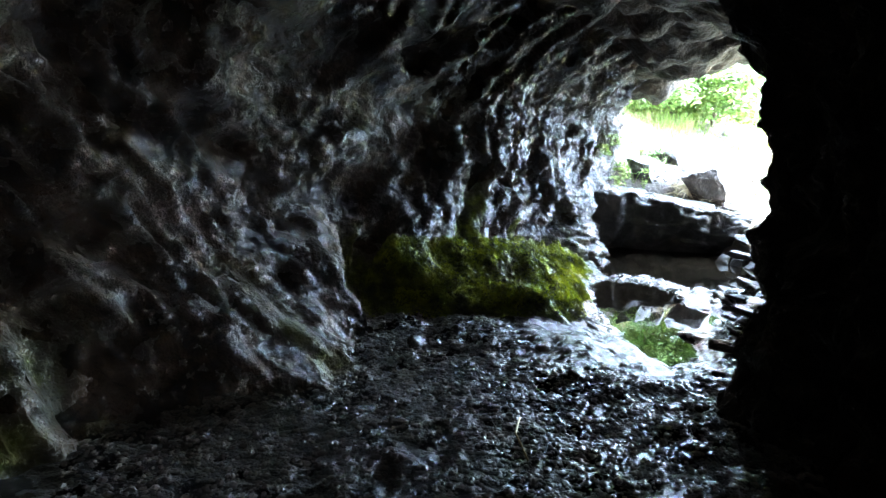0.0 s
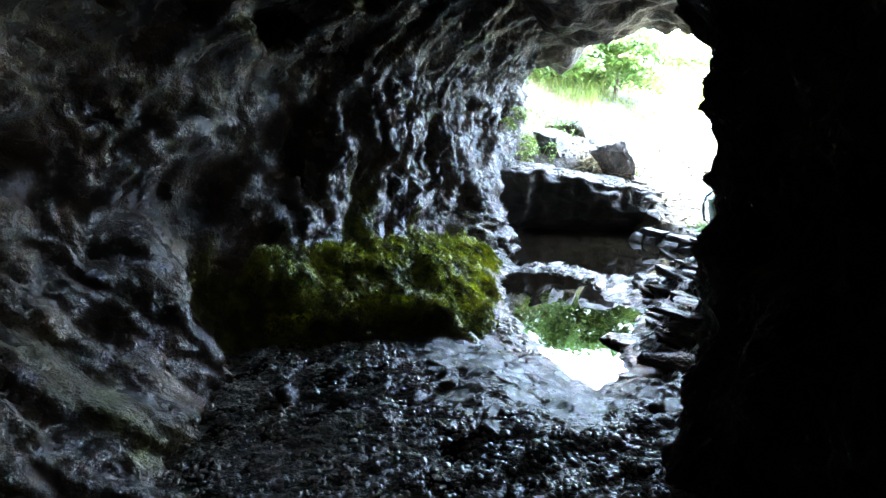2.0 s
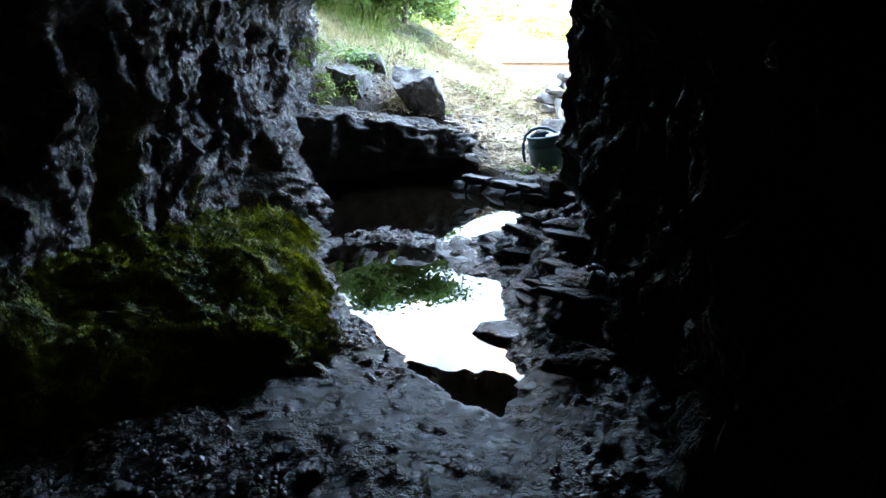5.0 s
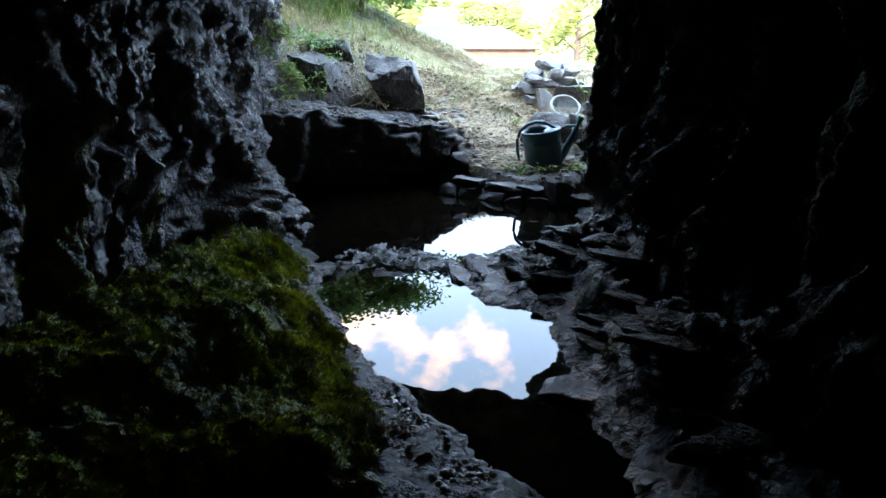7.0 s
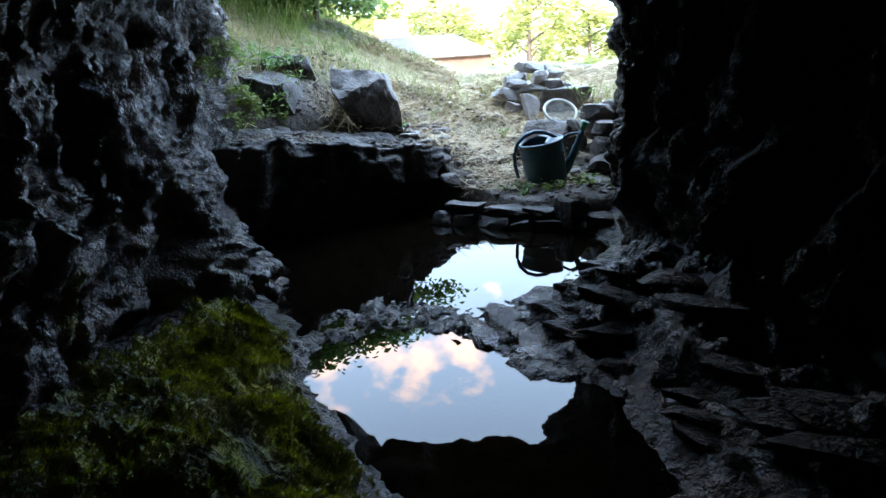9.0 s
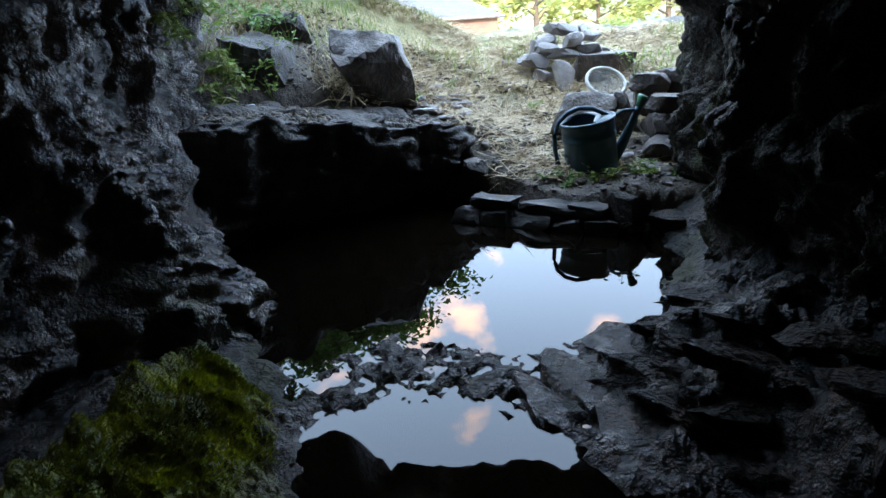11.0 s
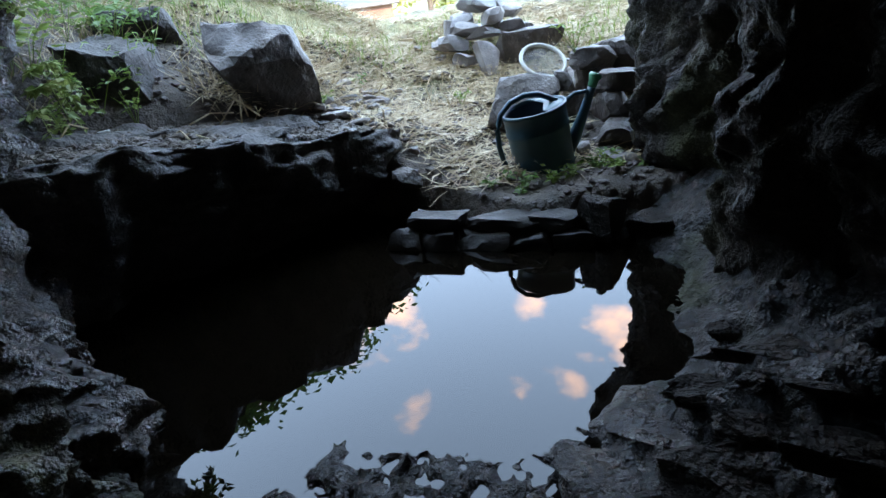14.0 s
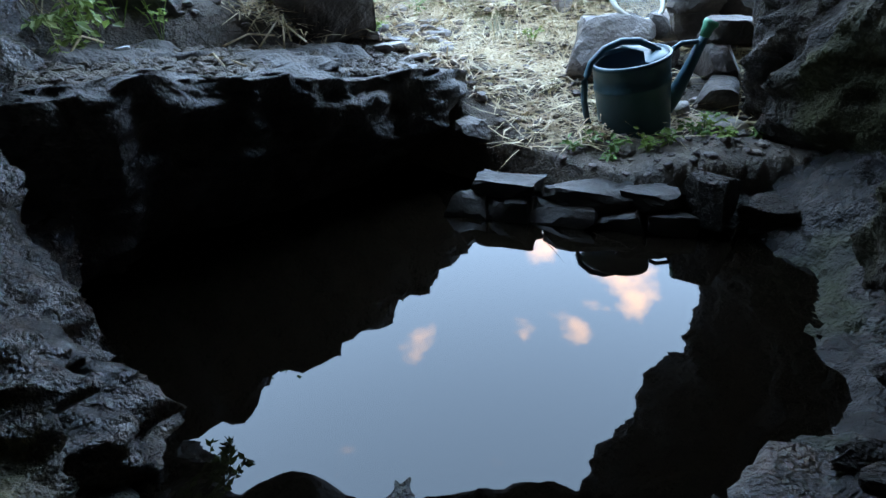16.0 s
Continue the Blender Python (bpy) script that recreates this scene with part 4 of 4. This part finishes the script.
def tree(name, label, category, base, height, spread, leaves, size, seed, leaf_mat, trunk_r=0.06, limbs=9, low=0.25, droop=0.2):
    rnd, pr = np.random.RandomState(seed), random.Random(seed)
    t = empty(name, pose(*base))
    tagged(t, label, category)
    top = Vector((pr.uniform(-0.1, 0.1) * spread, pr.uniform(-0.1, 0.1) * spread, height * 0.85))
    part("trunk", tube([(0, 0, -0.2), tuple(top * 0.3 + Vector((0.05 * spread, 0, 0))), tuple(top * 0.65), tuple(top)], [trunk_r * 1.25, trunk_r, trunk_r * 0.6, trunk_r * 0.2], 9), M_BARK, t)
    ends = []
    for k in range(limbs):
        f = low + (1 - low) * (k + 0.5) / limbs
        a = 2.4 * k + pr.uniform(-0.4, 0.4)
        r = spread * (1.1 - 0.55 * abs(f - 0.45)) * pr.uniform(0.65, 1.0)
        p0 = top * f
        p1 = p0 + Vector((math.cos(a) * r * 0.5, math.sin(a) * r * 0.5, height * 0.09))
        p2 = p0 + Vector((math.cos(a) * r, math.sin(a) * r, height * pr.uniform(-0.02, 0.14)))
        part("limb", tube([tuple(p0), tuple(p1), tuple(p2)], [trunk_r * 0.42, trunk_r * 0.28, trunk_r * 0.08], 6), M_BARK, t)
        ends += [np.array(p1) * (1 - q) + np.array(p2) * q for q in (0.1, 0.5, 0.9, 1.1)]
    ends = np.array(ends + [np.array(top)])
    pick = ends[rnd.randint(0, len(ends), leaves)]
    pts = pick + rnd.normal(0, 1, (leaves, 3)) * [spread * 0.14, spread * 0.14, height * 0.055]
    v, f = leaf_cloud(pts, size, rnd, droop)
    crown = soup("crown", v, f, leaf_mat)
    crown.parent = t
    return t


def on(x, y, dz=0.0):
    return (x, y, g(x, y) + dz)


tree("bush", "feathery green bush growing on the bank", "bush", on(4.1, 9.7, -0.05), 1.15, 1.15, 8000, 0.085, 61, M_LEAF, 0.035, 14, 0.12, 0.35)
tree("bush", "feathery green bush growing on the bank", "bush", on(3.2, 9.3, -0.05), 0.8, 0.9, 5000, 0.085, 62, M_LEAF, 0.03, 12, 0.12, 0.35)
# this bush and the far trees get the leaf colour brightened for sun
tree("bush", "green bush beyond the stone heap, leaves coloured as sunlit", "bush", on(8.4, 9.6, -0.05), 1.35, 0.7, 3800, 0.07, 63, M_LIT_LEAF, 0.025, 11, 0.15, 0.1)
rt = random.Random(9)
for k in range(16):
    n, s = rt.uniform(60, 95), -34 + 4.2 * k + rt.uniform(-1.5, 1.5)
    x, y = ND[0] * n + SD[0] * s, ND[1] * n + SD[1] * s
    tree("tree", "green tree in the distance, sunlight put into its pale leaf colour", "tree", on(x, y, -0.3), rt.uniform(8, 13), rt.uniform(3, 4.4), 1500, 0.75, 70 + k, M_LIT_LEAF, 0.25, 10, 0.25, 0.0)


def sprig(label, x, y, z, height, count, size, seed, mat=M_GRASS):
    """A small leafy weed: stems with leaves."""
    rnd, pr = np.random.RandomState(seed), random.Random(seed)
    w = empty("weed", pose(x, y, z))
    tagged(w, label, "plant")
    pts = []
    for k in range(5):
        a = 1.26 * k + pr.uniform(-0.4, 0.4)
        r = height * pr.uniform(0.3, 0.8)
        q = [(0, 0, -0.01), (math.cos(a) * r * 0.5, math.sin(a) * r * 0.5, height * 0.6), (math.cos(a) * r, math.sin(a) * r, height * pr.uniform(0.7, 1))]
        part("stem", tube(q, 0.0018, 5), M_GRASS, w)
        pts += [np.array(q[1]) * (1 - f) + np.array(q[2]) * f for f in np.linspace(-0.4, 1, count // 5)]
    v, f = leaf_cloud(np.array(pts) + rnd.normal(0, 0.006, (len(pts), 3)), size, rnd, 0.0)
    leaves = soup("leaves", v, f, mat)
    leaves.parent = w


for k, (x, y, h) in enumerate(((3.12, 6.22, 0.09), (3.45, 5.72, 0.06), (3.55, 5.68, 0.05), (3.36, 5.8, 0.06), (3.72, 5.62, 0.07), (3.62, 5.5, 0.05), (3.3, 5.95, 0.04), (2.85, 6.98, 0.1), (3.25, 7.0, 0.08), (3.7, 7.2, 0.1), (4.1, 6.75, 0.1), (2.3, 7.05, 0.16), (2.2, 7.12, 0.22), (2.4, 7.2, 0.2), (2.1, 7.2, 0.25), (2.55, 7.3, 0.2), (4.3, 6.25, 0.2), (4.25, 6.05, 0.18))):
    sprig("small bright green weed rooted in the soil", x, y, g(x, y) + (0.3 if (x, y) == (4.25, 6.05) else 0.0), h, 25, 0.035, 90 + k, M_GRASS if k % 3 else M_LEAF)


def hanging_plants():
    """Ferns and creepers hanging on the cave mouth's left lip."""
    pr = random.Random(5)
    for k in range(6):
        x, y, z = 1.8 + pr.uniform(-0.12, 0.22), 6.78 + pr.uniform(-0.15, 0.35), pr.uniform(0.75, 1.35)
        w = empty("fern", pose(x, y, z))
        tagged(w, "green fern growing on the rock of the cave mouth", "fern", "ferns at the cave mouth")
        pts, rnd = [], np.random.RandomState(200 + k)
        for j in range(6):
            a, r = pr.uniform(-1.6, 0.6), pr.uniform(0.08, 0.17)
            q = [(-0.05, 0.04, 0), (math.cos(a) * r * 0.6, math.sin(a) * r * 0.6, 0.03), (math.cos(a) * r, math.sin(a) * r, -0.08)]
            part("stem", tube(q, 0.0018, 5), M_GRASS, w)
            pts += [np.array(q[0]) * (1 - f) + np.array(q[1]) * f for f in np.linspace(0.2, 1, 10)] + [np.array(q[1]) * (1 - f) + np.array(q[2]) * f for f in np.linspace(0.1, 1, 10)]
        v, f = leaf_cloud(np.array(pts), 0.04, rnd, 0.3)
        soup("leaves", v, f, M_GRASS).parent = w


hanging_plants()


def twig(label, pts, r, material=M_STRAW):
    tagged(part("twig", tube(pts, r, 6), material), label, "twig")


def ledge_top(x, y):
    l, w = (x - 1.45) / 1.78, (y - 6.68 + 0.26 * (x - 1.45) / 1.78) / 0.85
    return 0.66 - 0.27 * max(l, 0) ** 1.3 + 0.1 * w


for (x, y, dx, dy, up) in ((2.35, 6.72, 0.02, 0.16, 0.03), (2.42, 6.7, -0.04, 0.2, 0.02), (1.95, 6.95, 0.16, 0.12, 0.05), (2.62, 6.95, 0.14, -0.12, 0.1), (2.7, 6.9, 0.1, 0.1, 0.12), (2.5, 7.0, 0.2, -0.05, 0.03)):
    z = ledge_top(x, y) + 0.02
    twig("dry pale stalk lying on the ledge soil", [(x, y, z), (x + dx * 0.5, y + dy * 0.5, z + up), (x + dx, y + dy, z + 0.01)], 0.004)
twig("pale thin stick lying on the cave gravel", [(0.3, 1.78, 0.17), (0.28, 1.95, 0.175), (0.31, 2.08, 0.17)], 0.004)
tagged(new("scrap", stone_mesh("scrap", (0.05, 0.03, 0.015), 400, M_WHITE, 2)), "small white scrap on the ledge", "scrap").matrix_world = pose(2.13, 6.97, 0.655)
stone("slate_strip", "thin pale grey slate strip pressed into the bank", "slate", (2.98, 6.12, g(2.98, 6.12) + 0.005), (0.26, 0.07, 0.025), 410, M_SLATE, 58, (4, 0), cuts=4)


# ---- beyond the crest: house, crate, fence ----
def house():
    h = empty("house", pose(23.0, 31.2, -4.35, 0, 0, -38))
    tagged(h, "low house with a grey slate hip roof below the hill", "house")

    def box(x0, x1, y0, y1, z0, z1):
        bm = bmesh.new()
        bmesh.ops.create_cube(bm, size=1, matrix=Matrix.Translation(((x0 + x1) / 2, (y0 + y1) / 2, (z0 + z1) / 2)) @ Matrix.Diagonal((x1 - x0, y1 - y0, z1 - z0, 1)))
        return bm

    part("wall", box(-3.1, 3.1, -2.5, 2.5, 0, 4.75), M_BRICKWALL, h, "salmon brick wall", False)
    bm = bmesh.new()
    low = [bm.verts.new(p) for p in ((-3.4, -2.8, 4.7), (3.4, -2.8, 4.7), (3.4, 2.8, 4.7), (-3.4, 2.8, 4.7))]
    high = [bm.verts.new(p) for p in ((-3.4, 0, 5.75), (1.4, 0, 5.75))]
    for f in ((low[0], low[1], high[1], high[0]), (low[1], low[2], high[1]), (low[2], low[3], high[0], high[1]), (low[3], low[0], high[0]), low[::-1]):
        bm.faces.new(f)
    bmesh.ops.recalc_face_normals(bm, faces=bm.faces)
    part("roof", bm, M_TILE, h, "grey slate roof", False)
    part("gutter", tube([(-3.42, -2.85, 4.68), (3.42, -2.85, 4.68)], 0.07, 8), M_SLATE, h)
    part("chimney", box(-3.0, -1.1, 0.3, 1.3, 5.0, 6.75), M_BRICKWALL, h, "broad salmon brick stack", False)
    for x in (-1.6, 1.2):
        win = part("window", box(x - 0.5, x + 0.5, -2.54, -2.47, 2.6, 3.9), M_PLASTER, h, "", False)
        part("pane", box(x - 0.4, x + 0.4, -2.57, -2.545, 2.7, 3.8), M_CAN_IN, win, "", False)


house()


def crate_and_fence():
    c = empty("crate", pose(11.2, 10.7, 0.3, 0, 0, -45))
    tagged(c, "bright green plastic crate beyond the crest", "crate")
    for name, dims, at in (("base", (1.15, 0.5, 0.03), (0, 0, 0.015)), ("side", (1.15, 0.025, 0.2), (0, -0.24, 0.13)), ("side", (1.15, 0.025, 0.2), (0, 0.24, 0.13)), ("end", (0.025, 0.46, 0.2), (-0.56, 0, 0.13)), ("end", (0.025, 0.46, 0.2), (0.56, 0, 0.13))):
        bm = bmesh.new()
        bmesh.ops.create_cube(bm, size=1, matrix=Matrix.Translation(at) @ Matrix.Diagonal((*dims, 1)))
        bmesh.ops.bevel(bm, geom=bm.edges[:], offset=0.006, segments=1)
        part(name, bm, M_GREENBOX, c, "", False)
    f = empty("fence", pose(12.3, 10.3, -1.0, 0, 0, -45))
    tagged(f, "weathered wooden rail fence beyond the crest", "fence")
    for x in (0.0, 1.5, 3.0):
        part("post", tube([(x, 0, -0.6), (x, 0, 1.8)], [0.05, 0.045], 8), M_WOOD, f)
    for z in (1.35, 1.7):
        part("rail", tube([(-0.3, -0.05, z), (1.5, -0.05, z + 0.01), (3.3, -0.05, z)], 0.03, 7), M_WOOD, f)


crate_and_fence()


# ---- loose rubble on the ledge ----
def rubble():
    rnd = np.random.RandomState(17)
    bm = bmesh.new()
    bmesh.ops.create_icosphere(bm, subdivisions=1, radius=1)
    base = np.array([v.co for v in bm.verts])
    tri = np.array([[v.index for v in f.verts] for f in bm.faces])
    bm.free()
    k = 2600
    l, w = rnd.uniform(0.04, 0.97, k), rnd.uniform(0.06, 0.6, k)
    x, y = 1.45 + 1.78 * l, 6.68 - 0.26 * l + 0.85 * w
    z = 0.66 - 0.27 * l ** 1.3 + 0.1 * w + 0.01
    size = 0.006 + 0.022 * rnd.rand(k) ** 3
    sc = np.stack([size * rnd.uniform(0.8, 1.5, k), size * rnd.uniform(0.8, 1.5, k), size * rnd.uniform(0.5, 0.9, k)], -1)
    v = base[None] * (1 + 0.25 * rnd.uniform(-1, 1, (k, len(base), 1))) * sc[:, None] + np.stack([x, y, z], -1)[:, None]
    f = tri[None] + (np.arange(k) * len(base))[:, None, None]
    tagged(soup("rubble", v.reshape(-1, 3), f.reshape(-1, 3), M_SOIL), "dark crumbly soil and rubble on the ledge", "rubble", kind="stuff")
    # crumbs of earth and grit over the bank
    k = 3500
    n, t = rnd.uniform(6.4, 8.6, k), rnd.uniform(-2.6, 0.1, k)
    x, y = ND[0] * n + SD[0] * t, ND[1] * n + SD[1] * t
    ok = ~((x < 3.2) & (y < 7.0))
    x, y = x[ok], y[ok]
    k = len(x)
    size = 0.004 + 0.018 * rnd.rand(k) ** 4
    sc = np.stack([size * rnd.uniform(0.8, 1.6, k), size * rnd.uniform(0.8, 1.6, k), size * rnd.uniform(0.5, 0.9, k)], -1)
    v = base[None] * (1 + 0.25 * rnd.uniform(-1, 1, (k, len(base), 1))) * sc[:, None] + np.stack([x, y, ground_height(x, y) + size * 0.3], -1)[:, None]
    f = tri[None] + (np.arange(k) * len(base))[:, None, None]
    tagged(soup("grit", v.reshape(-1, 3), f.reshape(-1, 3), M_BOULDER), "grey-brown grit and crumbs strewn over the bank", "grit", kind="stuff")


rubble()
for k in range(12):
    a = random.Random(700 + k)
    x, y = a.uniform(3.3, 3.95), a.uniform(5.45, 6.0)
    if math.hypot(x - 3.62, y - 5.87) > 0.15 and along(x, y)[0] > 6.5:
        sprig("low green weed spreading round the watering can", x, y, g(x, y), a.uniform(0.025, 0.06), 25, 0.028, 720 + k, M_LEAF)
for k in range(15):
    a = random.Random(800 + k)
    x, y = a.uniform(1.95, 3.0), a.uniform(7.05, 7.9)
    sprig("leafy green weed growing on the bank among boulders", x, y, g(x, y), a.uniform(0.1, 0.3), 40, 0.05, 830 + k, M_GRASS if k % 2 else M_LEAF)
strands("straw", "dry brown stalks on the bank by the boulders", "straw", M_STRAW, scatter(3500, 6.9, 8.6, -4.0, -1.4, 9, -0.2), (0.08, 0.26), 0.002, (0.0, 1.0), 8)
